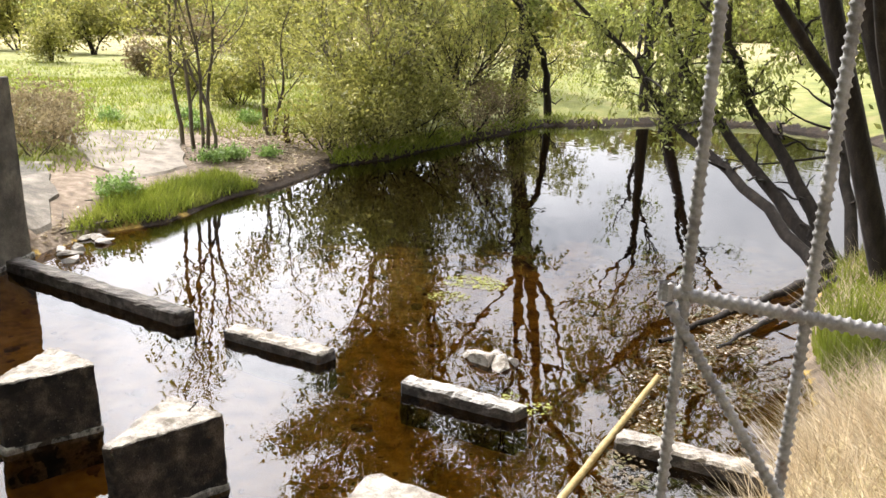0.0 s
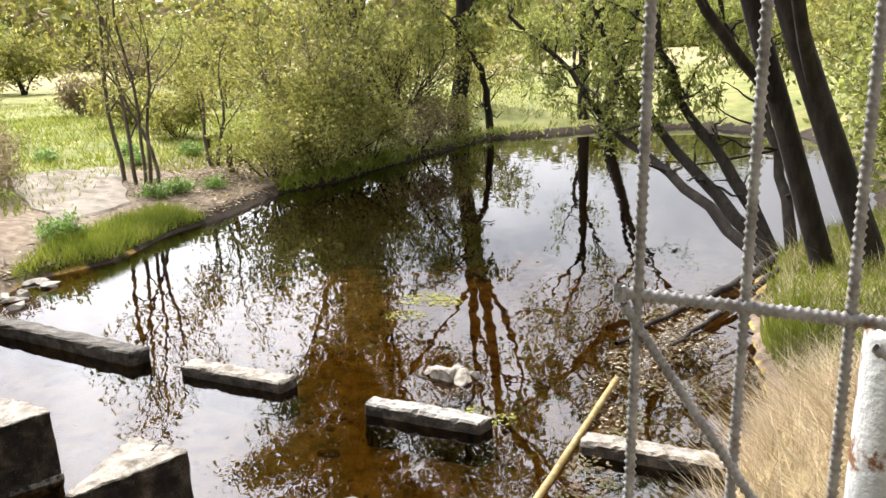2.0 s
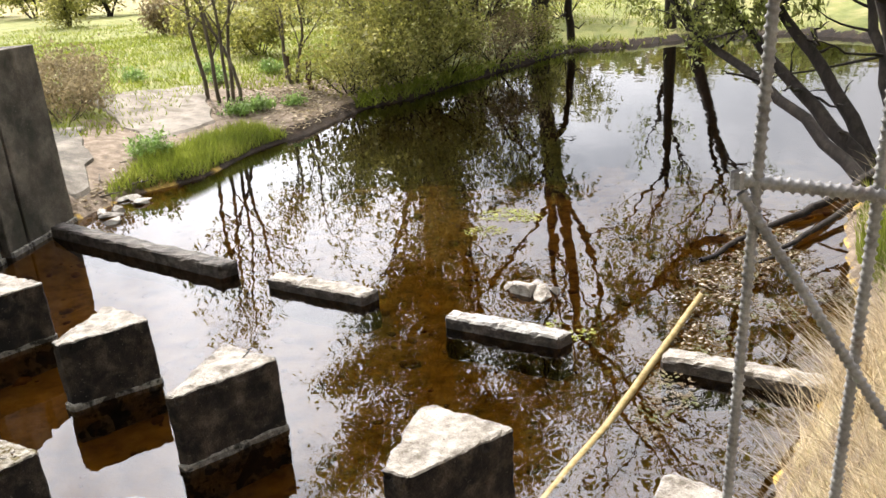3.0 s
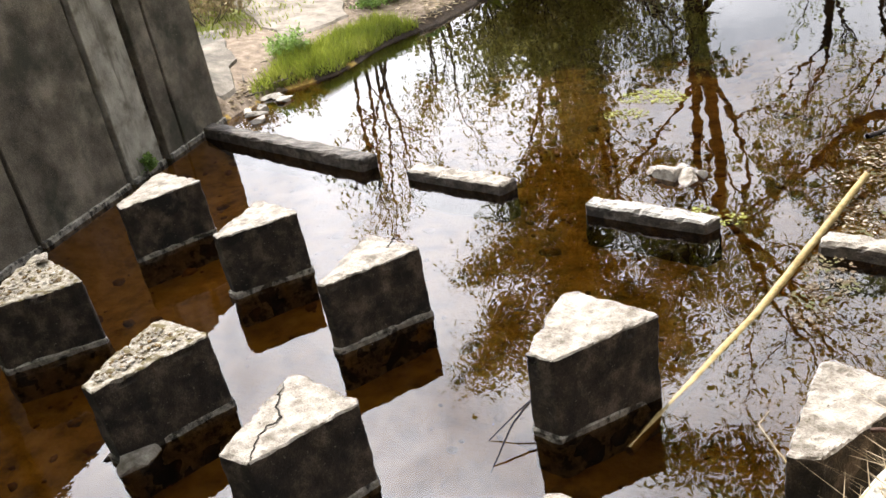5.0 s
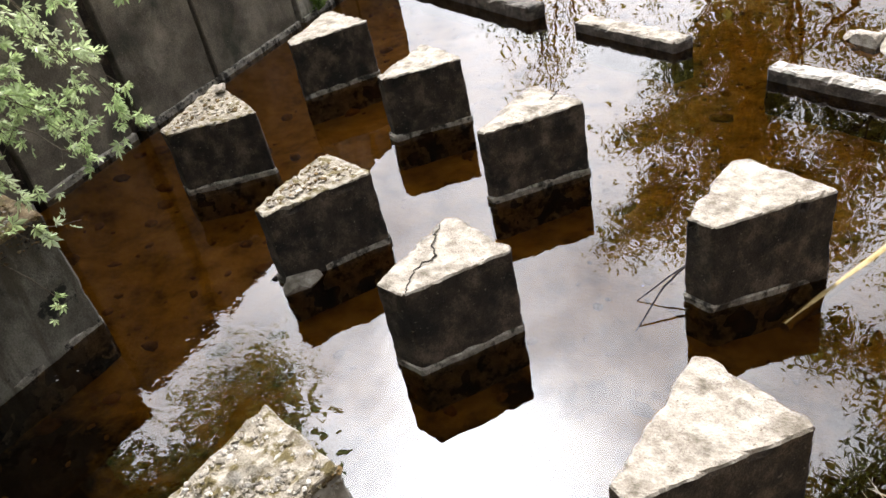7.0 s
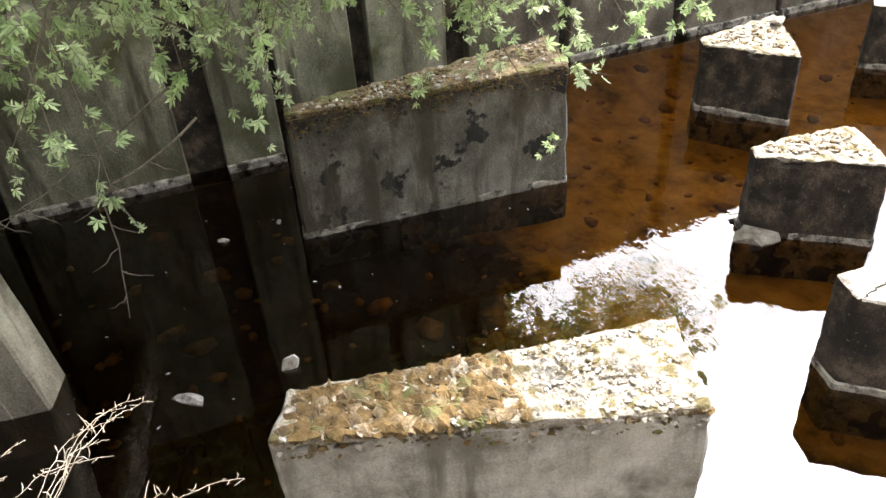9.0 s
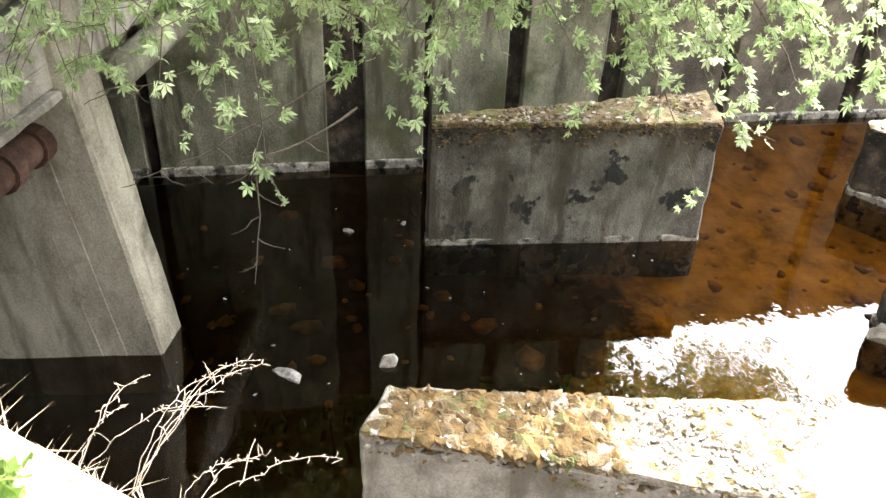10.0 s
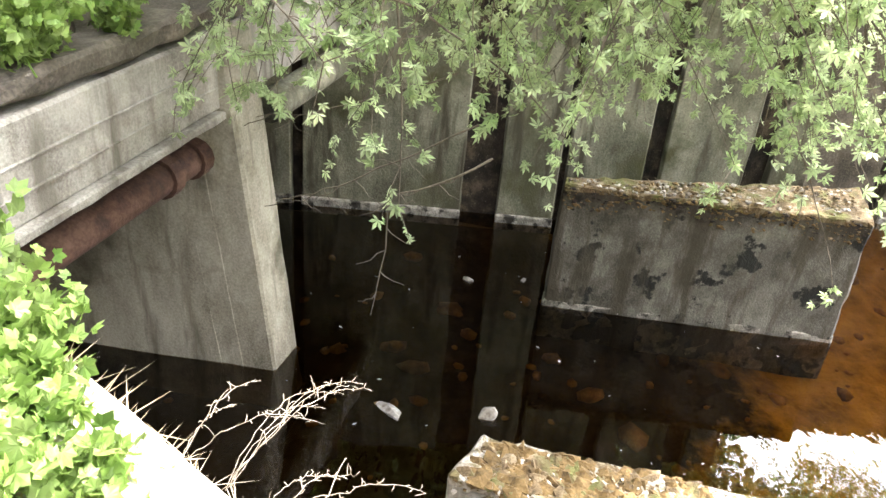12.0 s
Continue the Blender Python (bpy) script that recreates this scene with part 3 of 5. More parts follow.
# ---- baffle blocks ----
def baffle(left, front, right, tip, height=.62, seed=0, chips=.008, mossy=False, footing=True):
    """A wedge-shaped concrete baffle block; its plan runs from the blunt corner along the face to the right corner and back to the tip."""
    l, f, r, t = [Vector((*p, 0)) for p in (left, front, right, tip)]
    # the tip and the right corner are worn blunt
    t1, t2 = t + (r - t).normalized() * .07, t + (l - t).normalized() * .05
    r1, r2 = r + (t - r).normalized() * .05, r + (f - r).normalized() * .03
    plan = [(v.x, v.y) for v in (l, f, r2, r1, t1, t2)]
    c = np.mean(np.array(plan), axis=0)
    block = thing("baffle_block", (c[0], c[1], 0), "wedge-shaped concrete baffle block, pale worn top, stained shade-darkened sides, in water" if not mossy else
                  "wedge-shaped concrete baffle block with a mossy crumbling top, standing in water", "baffle block", "baffle blocks in the stream")
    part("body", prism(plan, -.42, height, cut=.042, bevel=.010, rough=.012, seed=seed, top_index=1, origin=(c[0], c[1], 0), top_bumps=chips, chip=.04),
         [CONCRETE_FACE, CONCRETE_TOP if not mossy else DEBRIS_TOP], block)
    if footing:
        part("footing", prism(grown(plan, .014), -.44, .055, cut=.06, bevel=.012, rough=.020, seed=seed + 50, origin=(c[0], c[1], 0)), LIME, block, "pale lime-crusted footing at the waterline")
    return block


DEBRIS_TOP = material("lichened concrete top", [(.13, .105, .07), (.29, .26, .215), (.44, .41, .36)], 16, 110, .95, .8, stain=(.12, .095, .04), stain_scale=13, stain_at=(.5, .6))
baffle((-5.54, 6.30), (-5.42, 6.18), (-4.84, 6.86), (-5.60, 7.20), seed=1)
baffle((-3.96, 5.50), (-3.86, 5.44), (-3.28, 5.93), (-3.88, 6.27), seed=2, chips=.011)
chipped = baffle((-2.58, 4.62), (-2.50, 4.60), (-1.90, 5.17), (-2.45, 5.44), seed=3, chips=.011)
baffle((-.88, 3.78), (-.70, 3.70), (-.09, 4.20), (-.72, 4.54), seed=4)
baffle((-5.55, 4.32), (-5.40, 4.24), (-4.75, 4.74), (-5.69, 5.28), seed=6, mossy=True, chips=.014)
baffle((-3.74, 3.35), (-3.60, 3.29), (-3.10, 3.97), (-3.69, 4.17), seed=7, mossy=True, chips=.014)
cracked = baffle((-2.41, 2.80), (-2.19, 2.74), (-1.73, 3.29), (-2.31, 3.57), seed=8)
baffle((-.77, 1.86), (-.66, 1.79), (-.04, 2.40), (-.59, 2.72), seed=9, chips=.007)
broken = baffle((.46, 3.00), (.62, 2.98), (1.12, 3.50), (.73, 3.80), seed=10, chips=.014)
tagged(broken, "broken concrete baffle block beside the dry-grass bank, rebar stub showing")


def crack(block, pts, r=.006):
    """A dark open crack across a block's top."""
    o = np.array(block.location)
    P = np.array(pts) - o
    s = np.linspace(0, len(P) - 1, 8 * (len(P) - 1))
    i = np.minimum(s.astype(int), len(P) - 2)
    Q = P[i] + (P[i + 1] - P[i]) * (s - i)[:, None]
    Q[1:-1, :2] += np.random.default_rng(3).normal(size=(len(Q) - 2, 2)) * .008
    v, f = tube(Q, r * (.4 + .6 * np.sin(np.linspace(.2, 2.9, len(Q)))), 6)
    mesh_part("crack", arrays("crack", v, f, [CRACK]), block, "dark open crack")


CRACK = material("crack shadow", [(.02, .017, .014), (.03, .025, .02), (.045, .038, .03)], 9, 60, .95, .3)
crack(cracked, [(-2.300, 3.430, .626), (-2.240, 3.210, .626), (-2.170, 3.100, .626), (-2.240, 2.950, .626), (-2.190, 2.760, .626)])
crack(chipped, [(-2.190, 5.350, .626), (-2.180, 5.260, .626), (-2.200, 5.170, .626)], .005)


def splitter(name, plan, height, seed, label):
    c = np.mean(np.array(plan), axis=0)
    pier = thing(name, (c[0], c[1], 0), label, "pier", "flow-splitting piers")
    part("body", prism(plan, -.42, height, cut=.055, bevel=.015, rough=.015, seed=seed, origin=(c[0], c[1], 0), chip=.07), CONCRETE_BLOTCH if seed == 21 else CONCRETE_PALE, pier)
    part("footing", prism(grown(plan, .014), -.44, .06, cut=.14, bevel=.012, rough=.012, seed=seed + 3, origin=(c[0], c[1], 0)), LIME, pier, "pale lime-crusted footing")
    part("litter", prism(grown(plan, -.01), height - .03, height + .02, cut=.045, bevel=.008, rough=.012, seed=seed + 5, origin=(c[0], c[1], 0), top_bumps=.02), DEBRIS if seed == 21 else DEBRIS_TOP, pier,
         "moss, gravel and leaf litter crust")
    return pier


splitter("splitter_pier", [(-4.97, .48), (-4.82, 2.57), (-5.40, 2.70), (-5.10, .50)], .97, 21, "long grey concrete splitter pier with dark blotches and a leaf-littered top")
splitter("splitter_pier", [(-2.20, -.21), (-1.64, 1.37), (-2.14, 1.56), (-2.42, -.08)], .97, 22, "long concrete splitter pier with a mossy, gravelly sunlit top")


# ---- end sill ----
def sill(a, b, width, label, top=SILL_TOP, seed=0, height=.125):
    """A long low concrete sill beam lying across the stream."""
    a, b = Vector((*a, 0)), Vector((*b, 0))
    d = (b - a).normalized()
    s = Vector((-d.y, d.x, 0)) * width
    a, b = a + s.normalized() * .10, b + s.normalized() * .10
    plan = [(v.x, v.y) for v in (a, b, b + s + d * .06, a + s)]
    c = (a + b) / 2
    ob = thing("sill_beam", (c.x, c.y, 0), label, "concrete beam", "end sill beams")
    part("body", prism(plan, -.40, height, cut=.055, bevel=.022, rough=.013, seed=seed, top_index=1, origin=(c.x, c.y, 0), top_bumps=.010, chip=.04), [SILL_DARK, top], ob)
    return ob


sill((-6.98, 10.10), (-3.72, 8.27), .24, "long dark concrete sill beam running out from the wall", SILL_DARK, 31, .17)
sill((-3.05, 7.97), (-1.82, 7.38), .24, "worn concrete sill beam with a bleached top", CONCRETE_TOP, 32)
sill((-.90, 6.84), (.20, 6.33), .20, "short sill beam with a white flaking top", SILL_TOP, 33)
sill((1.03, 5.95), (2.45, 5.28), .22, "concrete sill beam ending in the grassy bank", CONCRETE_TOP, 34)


# ---- bridge ----
def beam_y(x):
    return -1.61 - .235 * (x + 3.58)


bridge = thing("footbridge", (-4.3, -2.2, 1.7), "old concrete footbridge with board-marked beam, overgrown deck and pier", "bridge")
off = (-4.3, -2.2, 1.7)
part("beam", prism([(-2.2, beam_y(-2.2)), (-6.28, beam_y(-6.28)), (-6.28, beam_y(-6.28) - .28), (-2.2, beam_y(-2.2) - .28)], 1.70, 2.11, cut=.2, bevel=.015, rough=.007, seed=61, origin=off), CONCRETE_PALE, bridge)
for z in (1.82, 1.94):
    part("board_line", prism([(-2.2, beam_y(-2.2) + .012), (-3.9, beam_y(-3.9) + .012), (-3.9, beam_y(-3.9) - .02), (-2.2, beam_y(-2.2) - .02)], z, z + .012, cut=.3, bevel=.003, rough=.004, seed=62, origin=off), CONCRETE_PALE, bridge)
part("lip", prism([(-2.2, beam_y(-2.2) + .05), (-3.9, beam_y(-3.9) + .05), (-3.9, beam_y(-3.9) - .03), (-2.2, beam_y(-2.2) - .03)], 1.66, 1.705, cut=.2, bevel=.008, rough=.008, seed=66, origin=off), CONCRETE_PALE, bridge)
# deck carried far back out of view so the span beneath stays dark
part("deck", prism([(-1.2, beam_y(-1.2) + .0), (-6.8, beam_y(-6.8) + .0), (-6.8, beam_y(-6.8) - 9.5), (-1.2, beam_y(-1.2) - 9.5)], 2.14, 2.24, cut=.16, bevel=.02, rough=.03, seed=63, origin=off, top_bumps=.03), CONCRETE_WALL, bridge)
# dark filler sheet standing for the shaded gap between beam and deck
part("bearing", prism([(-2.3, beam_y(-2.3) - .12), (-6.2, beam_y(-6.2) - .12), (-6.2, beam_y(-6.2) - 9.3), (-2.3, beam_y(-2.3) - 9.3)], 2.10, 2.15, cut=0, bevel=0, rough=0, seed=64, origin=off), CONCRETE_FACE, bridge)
# unseen closure added at the rear to stop light coming in under the deck
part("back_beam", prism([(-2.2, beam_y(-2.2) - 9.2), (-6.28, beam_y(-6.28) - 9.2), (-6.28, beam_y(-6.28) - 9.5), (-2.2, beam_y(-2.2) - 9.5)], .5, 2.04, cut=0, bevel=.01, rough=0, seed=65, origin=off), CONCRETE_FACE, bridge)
pier = thing("bridge_pier", (-4.15, -2.2, 0), "pale streaked concrete bridge pier with sloping nose in dark water", "pier")
bm = prism([(-3.93, -1.23), (-4.22, -1.15), (-4.90, -9.2), (-4.62, -9.2)], -.45, 2.12, (.02, -.27), cut=.2, bevel=.015, rough=.008, seed=71, origin=(-4.15, -2.2, 0))
part("body", bm, CONCRETE_STREAK, pier)


for t in (.22, .36):
    p = Vector((-3.93, -1.23, 0)) + Vector((-.097, -.995, 0)) * t
    n1, d1 = Vector((.995, -.097, 0)), Vector((-.097, -.995, 0))
    quad = [p + n1 * .006, p + d1 * .05 + n1 * .004, p + d1 * .03 - n1 * .03, p - n1 * .03]
    part("form_ridge", prism([(v.x, v.y) for v in quad], -.3, 2.06, (.02, -.27), cut=.2, bevel=.004, rough=.004, seed=int(t * 100), origin=(-4.15, -2.2, 0)), CONCRETE_STREAK, pier)


def pipe(name, label, pts, r, mat, sides=14, rings=()):
    c = Vector(pts[0])
    v, f = tube([Vector(p) - c for p in pts], [r] * len(pts), sides)
    ob = thing(name, c, label, "pipe")
    mesh_part("tube", arrays("tube", v, f, [mat], smooth=True), ob)
    for k, (p, q) in enumerate(rings):
        v, f = tube([Vector(p) - c, Vector(p) - c, Vector(q) - c, Vector(q) - c], [r, r * 1.25, r * 1.25, r], sides)
        mesh_part("flange", arrays("flange", v, f, [RUST]), ob, "rusty pipe flange")
    return ob


def under(x, drop, z):
    return (x, beam_y(x) - drop, z)


pipe("water_pipe", "rusty brown water pipe slung beneath the bridge beam", [under(-2.3, .16, 1.42), under(-3.2, .16, 1.42), under(-3.98, .16, 1.42)], .09, RUST,
     rings=[(under(-3.60, .16, 1.42), under(-3.68, .16, 1.42)), (under(-3.86, .16, 1.42), under(-3.96, .16, 1.42))])
pipe("water_pipe", "dull green pipe continuing past the bridge pier", [under(-4.45, .0, 1.54), under(-6.3, .0, 1.54)], .10, CONCRETE_GREEN)


# ---- rebar fence at the edge ----
def rebar(p, q, r=.0047):
    """Ribbed reinforcing bar between two points."""
    p, q = np.array(p, float), np.array(q, float)
    n = int(np.linalg.norm(q - p) / .0017)
    s = np.linspace(0, 1, n)
    v, f = tube(p + (q - p) * s[:, None], np.full(n, r), 10)
    v = v.reshape(n, 10, 3)
    axis = p + (q - p) * s[:, None]
    a = np.linspace(0, 2 * np.pi, 10, endpoint=False)
    ph = 2 * np.pi * (s[:, None] * np.linalg.norm(q - p) / .0085) + a[None]
    k = 1 + .4 * np.clip(np.cos(ph) * 2.2 - .6, 0, 1) * (np.abs(np.sin(a))[None] ** .5)
    return (axis[:, None] + (v - axis[:, None]) * k[..., None]).reshape(-1, 3), f


fence = thing("rebar_fence", (.4, .68, 1.7), "welded grey ribbed-rebar fence panel at the water's edge", "fence")


def bar(name, p, q, r=.0047, label=""):
    v, f = rebar(p, q, r)
    return mesh_part(name, arrays(name, v - np.array([.4, .68, 1.7]), f, [REBAR], smooth=True), fence, label)


R0, R1 = (.250, .695, 3.151), (.545, .660, 3.113)
bar("rail", R0, R1, .0058, "horizontal ribbed rail")
bar("upright", (.235, .700, 1.70), (.284, .688, 3.95))
bar("upright", (.345, .690, 1.70), (.384, .680, 3.95))
bar("upright", (.452, .676, 1.70), (.478, .668, 3.95))
bar("brace", (.252, .690, 3.140), (.86, .60, 2.17), .0044)
bar("stub", (.478, .640, 3.104), (.573, .625, 3.052), .0050)
bar("rail", (.540, .655, 3.115), (.95, .60, 3.23), .0050)
v, f = tube([(.25, .695, 3.143), (.25, .695, 3.159)], [.008, .007], 10)
mesh_part("weld", arrays("weld", v - np.array([.4, .68, 1.7]), f, [REBAR]), fence, "pale weld bead")

post = thing("fence_post", (.545, .71, 1.7), "white-painted steel fence post with chipped, rusting lower sleeve", "post")


def post_part(name, pts, rad, mat, label=""):
    v, f = tube(np.array(pts) - np.array([.545, .71, 1.7]), rad, 24)
    return mesh_part(name, arrays(name, v, f, [mat], smooth=True), post, label)


post_part("sleeve", [(.515, .715, 1.65), (.548, .715, 3.085), (.549, .715, 3.093), (.549, .715, 3.093)], [.037, .037, .035, .028], PAINT, "flaking white sleeve with rust patches")
post_part("pole", [(.556, .716, 2.6), (.570, .716, 3.2), (.588, .716, 4.0)], [.0205, .0205, .0205], PAINT)
pillar = thing("concrete_pillar", (.68, .75, 1.6), "crumbling pinkish concrete pillar beside the fence post", "pillar")
part("shaft", prism([(.606, .66), (.80, .66), (.80, .84), (.606, .84)], 1.6, 3.05, cut=.07, bevel=.01, rough=.008, seed=81, origin=(.68, .75, 1.6)), PINK, pillar)
part("cap", prism([(.60, .74), (.70, .74), (.70, .83), (.60, .83)], 3.045, 3.135, cut=.05, bevel=.008, rough=.006, seed=82, origin=(.68, .75, 1.6)), CONCRETE_LEDGE, pillar)


# ---- apron ----
def draped(name, label, corners, lift, mat, nu=26, nv=14):
    """A thin worn slab laid over the ground between four corners."""
    a, b, c, d = [np.array(p) for p in corners]
    U, V = np.meshgrid(np.linspace(0, 1, nu), np.linspace(0, 1, nv))
    U, V = U.ravel()[:, None], V.ravel()[:, None]
    P = (a * (1 - U) + b * U) * (1 - V) + (d * (1 - U) + c * U) * V
    P = P + np.array([[noise.noise((p[0] * 1.3, p[1] * 1.3, 5)) * .22, noise.noise((p[0] * 1.3, p[1] * 1.3, 9)) * .22] for p in P])
    z, _ = ground_height(P[:, 0], P[:, 1])
    edge = (U[:, 0] < .001) | (U[:, 0] > .999) | (V[:, 0] < .001) | (V[:, 0] > .999)
    z = z + np.where(edge, -.12, lift)
    i, j = np.meshgrid(np.arange(nv - 1), np.arange(nu - 1), indexing="ij")
    q = np.stack([i * nu + j, i * nu + j + 1, (i + 1) * nu + j + 1, (i + 1) * nu + j], -1).reshape(-1, 4)
    return tagged(new(name, arrays(name, np.column_stack([P, z]), q, [mat])), label, "paving", kind="structure")


draped("pavement_1", "grey worn concrete apron sloping beside the wall end", [(-7.1, 10.7), (-6.95, 11.6), (-9.2, 15.6), (-10.8, 14.0)], .05, CONCRETE_WALL)
draped("pavement_2", "pale dusty concrete slab on the bank", [(-7.3, 14.4), (-6.7, 16.4), (-8.6, 20.6), (-10.4, 17.6)], .05, SLAB)

# ---- loose things in the water ----
def boulder(name, at, size, mat, label, seed, squash=.6, category="stone", group=""):
    bm = bmesh.new()
    bmesh.ops.create_icosphere(bm, subdivisions=3, radius=1)
    o = Vector((seed * 3.7, seed * 1.3, seed * .7))
    pick = random.Random(seed)
    flats = [(Vector((pick.gauss(0, 1), pick.gauss(0, 1), pick.gauss(0, 1))).normalized(), pick.uniform(.5, .75)) for _ in range(9)]
    for v in bm.verts:
        c = v.co.copy()
        k = 1 + .45 * noise.noise(c * 1.1 + o) + .2 * noise.noise(c * 2.7 + o)
        c = c * k
        for way, h in flats:                                # broken flat faces
            c -= way * max(0.0, c.dot(way) - h)
        v.co = Vector((c.x * size[0], c.y * size[1], c.z * size[2]))
    ob = part(name, bm, mat)
    ob.location = at
    ob.rotation_euler = (0, 0, seed * 1.9)
    return tagged(ob, label, category, group)


rng = np.random.default_rng(5)
for k, (x, y, s) in enumerate([(-.10, 7.78, .20), (.12, 7.66, .15), (-.22, 7.88, .12), (.24, 7.74, .10), (.05, 7.86, .13)]):
    boulder("rock", (x, y, .02), (s, s * .8, s * .55), CONCRETE_TOP, "pale sunlit rock in a small heap above the water", 3 + k, group="rocks in a heap")
boulder("stone", (-3.69, .06, .01), (.08, .06, .07), STONE, "pale grey stone breaking the water", 11)
boulder("stone", (-5.23, -.08, .0), (.07, .045, .03), STONE, "small pale stone at the waterline", 12)
boulder("stone", (-5.30, .35, .0), (.04, .025, .02), STONE, "small pale stone at the waterline", 13)
boulder("rubble_lump", (-3.52, 3.34, .02), (.17, .11, .09), CONCRETE_TOP, "broken concrete lump against a baffle block", 14, category="rubble")
boulder("rubble_lump", (-3.74, 3.42, -.02), (.12, .10, .08), CONCRETE_FACE, "dark broken concrete lump against a baffle block", 15, category="rubble")
boulder("rubble_lump", (-5.45, 5.08, .66), (.10, .07, .04), CONCRETE_TOP, "loose concrete fragment on a baffle block", 16, category="rubble")
boulder("drift_lump", (-3.66, -.53, .0), (.135, .045, .03), SILL_TOP, "short floating piece of pale driftwood", 17, category="driftwood")
for k in range(9):
    x, y = -6.75 + .55 * rng.random(), 10.75 + 1.3 * rng.random()
    boulder("shore_stone", (x, y, .03), (.10 + .10 * rng.random(), .09 + .08 * rng.random(), .06), STONE, "grey stone at the water's edge below the apron", 20 + k, group="stones by the wall end")

def gravel(name, label, plan, z, count, size, mats, seed, sag=0.0):
    """Loose bits strewn over a four-cornered top."""
    g = np.random.default_rng(seed)
    a, b, c, d = [np.array(p) for p in plan]
    bm = bmesh.new()
    bmesh.ops.create_icosphere(bm, subdivisions=1, radius=1)
    sv = np.array([v.co[:] for v in bm.verts])
    sf = np.array([[v.index for v in f.verts] for f in bm.faces])
    bm.free()
    out = []
    for _ in range(count):
        u, w = g.random(), g.random()
        p = (a * (1 - u) + b * u) * (1 - w) + (d * (1 - u) + c * u) * w
        k = size * (.35 + 1.2 * g.random() ** 2)
        q = sv * (1 + .3 * g.normal(size=(len(sv), 1))) * np.array([k, k * g.uniform(.6, 1), k * .5])
        r = g.uniform(0, 6.28)
        out.append((np.stack([q[:, 0] * math.cos(r) - q[:, 1] * math.sin(r) + p[0], q[:, 0] * math.sin(r) + q[:, 1] * math.cos(r) + p[1], q[:, 2] + z - sag * g.random() ** 2], 1), sf))
    v, f = joined(out)
    idx = np.repeat(g.integers(0, len(mats), count), len(sf))
    return tagged(new(name, arrays(name, v, f, mats, idx)), label, "gravel", kind="stuff")


MOSS = material("brown-green moss", [(.045, .028, .009), (.11, .068, .022), (.19, .125, .05)], 12, 80, .95, .6)
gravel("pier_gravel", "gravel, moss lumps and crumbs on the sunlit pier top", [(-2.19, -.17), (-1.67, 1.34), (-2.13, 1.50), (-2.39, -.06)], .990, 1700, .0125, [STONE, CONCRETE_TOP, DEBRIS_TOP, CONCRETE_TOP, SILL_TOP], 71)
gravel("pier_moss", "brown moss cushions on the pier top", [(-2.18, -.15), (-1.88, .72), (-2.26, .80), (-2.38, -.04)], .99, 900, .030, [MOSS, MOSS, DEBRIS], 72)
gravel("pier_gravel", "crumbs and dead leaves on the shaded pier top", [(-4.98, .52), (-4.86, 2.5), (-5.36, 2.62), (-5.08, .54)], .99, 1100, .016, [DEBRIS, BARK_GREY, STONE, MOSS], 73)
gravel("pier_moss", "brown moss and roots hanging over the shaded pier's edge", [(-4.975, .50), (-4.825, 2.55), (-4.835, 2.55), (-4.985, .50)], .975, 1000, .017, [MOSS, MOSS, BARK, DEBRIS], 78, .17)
gravel("pier_moss", "brown moss hanging over the sunlit pier's edge", [(-2.205, -.20), (-1.65, 1.36), (-1.66, 1.36), (-2.215, -.20)], .975, 500, .016, [MOSS, DEBRIS, DEBRIS_TOP], 79, .10)
for k, plan in enumerate([[(-3.70, 3.42), (-3.62, 3.4), (-3.2, 3.95), (-3.66, 4.08)], [(-5.48, 4.36), (-5.38, 4.32), (-4.95, 4.78), (-5.6, 5.15)]]):
    gravel("block_crumbs", "crumbs and moss on the baffle block's top", plan, .625, 260, .016, [CONCRETE_TOP, MOSS, STONE], 74 + k)
# stones on the bed
vs = []
base = bmesh.new()
bmesh.ops.create_icosphere(base, subdivisions=1, radius=1)
bv = np.array([v.co[:] for v in base.verts])
bf = np.array([[v.index for v in f.verts] for f in base.faces])
base.free()
pieces = []
while len(pieces) < 900:
    x, y = rng.uniform(-6.8, 4.5), rng.uniform(-2, 13)
    z, d = ground_height(np.array([x]), np.array([y]))
    if d[0] > -.15:
        continue
    s = .025 + .11 * rng.random() ** 3
    rot = rng.uniform(0, 6.28)
    c, sn = math.cos(rot), math.sin(rot)
    w = bv * (1 + .35 * rng.normal(size=(len(bv), 1)) * .5) * np.array([s, s * .7, s * .35])
    w = np.stack([w[:, 0] * c - w[:, 1] * sn, w[:, 0] * sn + w[:, 1] * c, w[:, 2]], 1) + np.array([x, y, z[0] + s * .1])
    pieces.append((w, bf))
v, f = joined(pieces)
tagged(new("bed_stones", arrays("bed_stones", v, f, [BED_STONE], smooth=True)), "brown algae-coated stones on the stream bed", "stones", kind="stuff")


def stick(name, pts, r, mat, label, category="branch", sides=8, taper=.5, crook=.25):
    c = Vector(pts[0])
    P = [np.array(p, float) - np.array(c) for p in pts]
    n = 6 * (len(P) - 1)
    s = np.linspace(0, len(P) - 1, n)
    i = np.minimum(s.astype(int), len(P) - 2)
    Q = np.array([P[a] + (P[a + 1] - P[a]) * (b - a) for a, b in zip(i, s)])
    Q[1:-1] += np.random.default_rng(int(abs(c.x * 97 + c.y * 31))).normal(size=(n - 2, 3)) * r * crook
    v, f = tube(Q, r * np.linspace(1, taper, n), sides)
    ob = new(name, arrays(name, v, f, [mat], smooth=True))
    ob.location = c
    return tagged(ob, label, category)


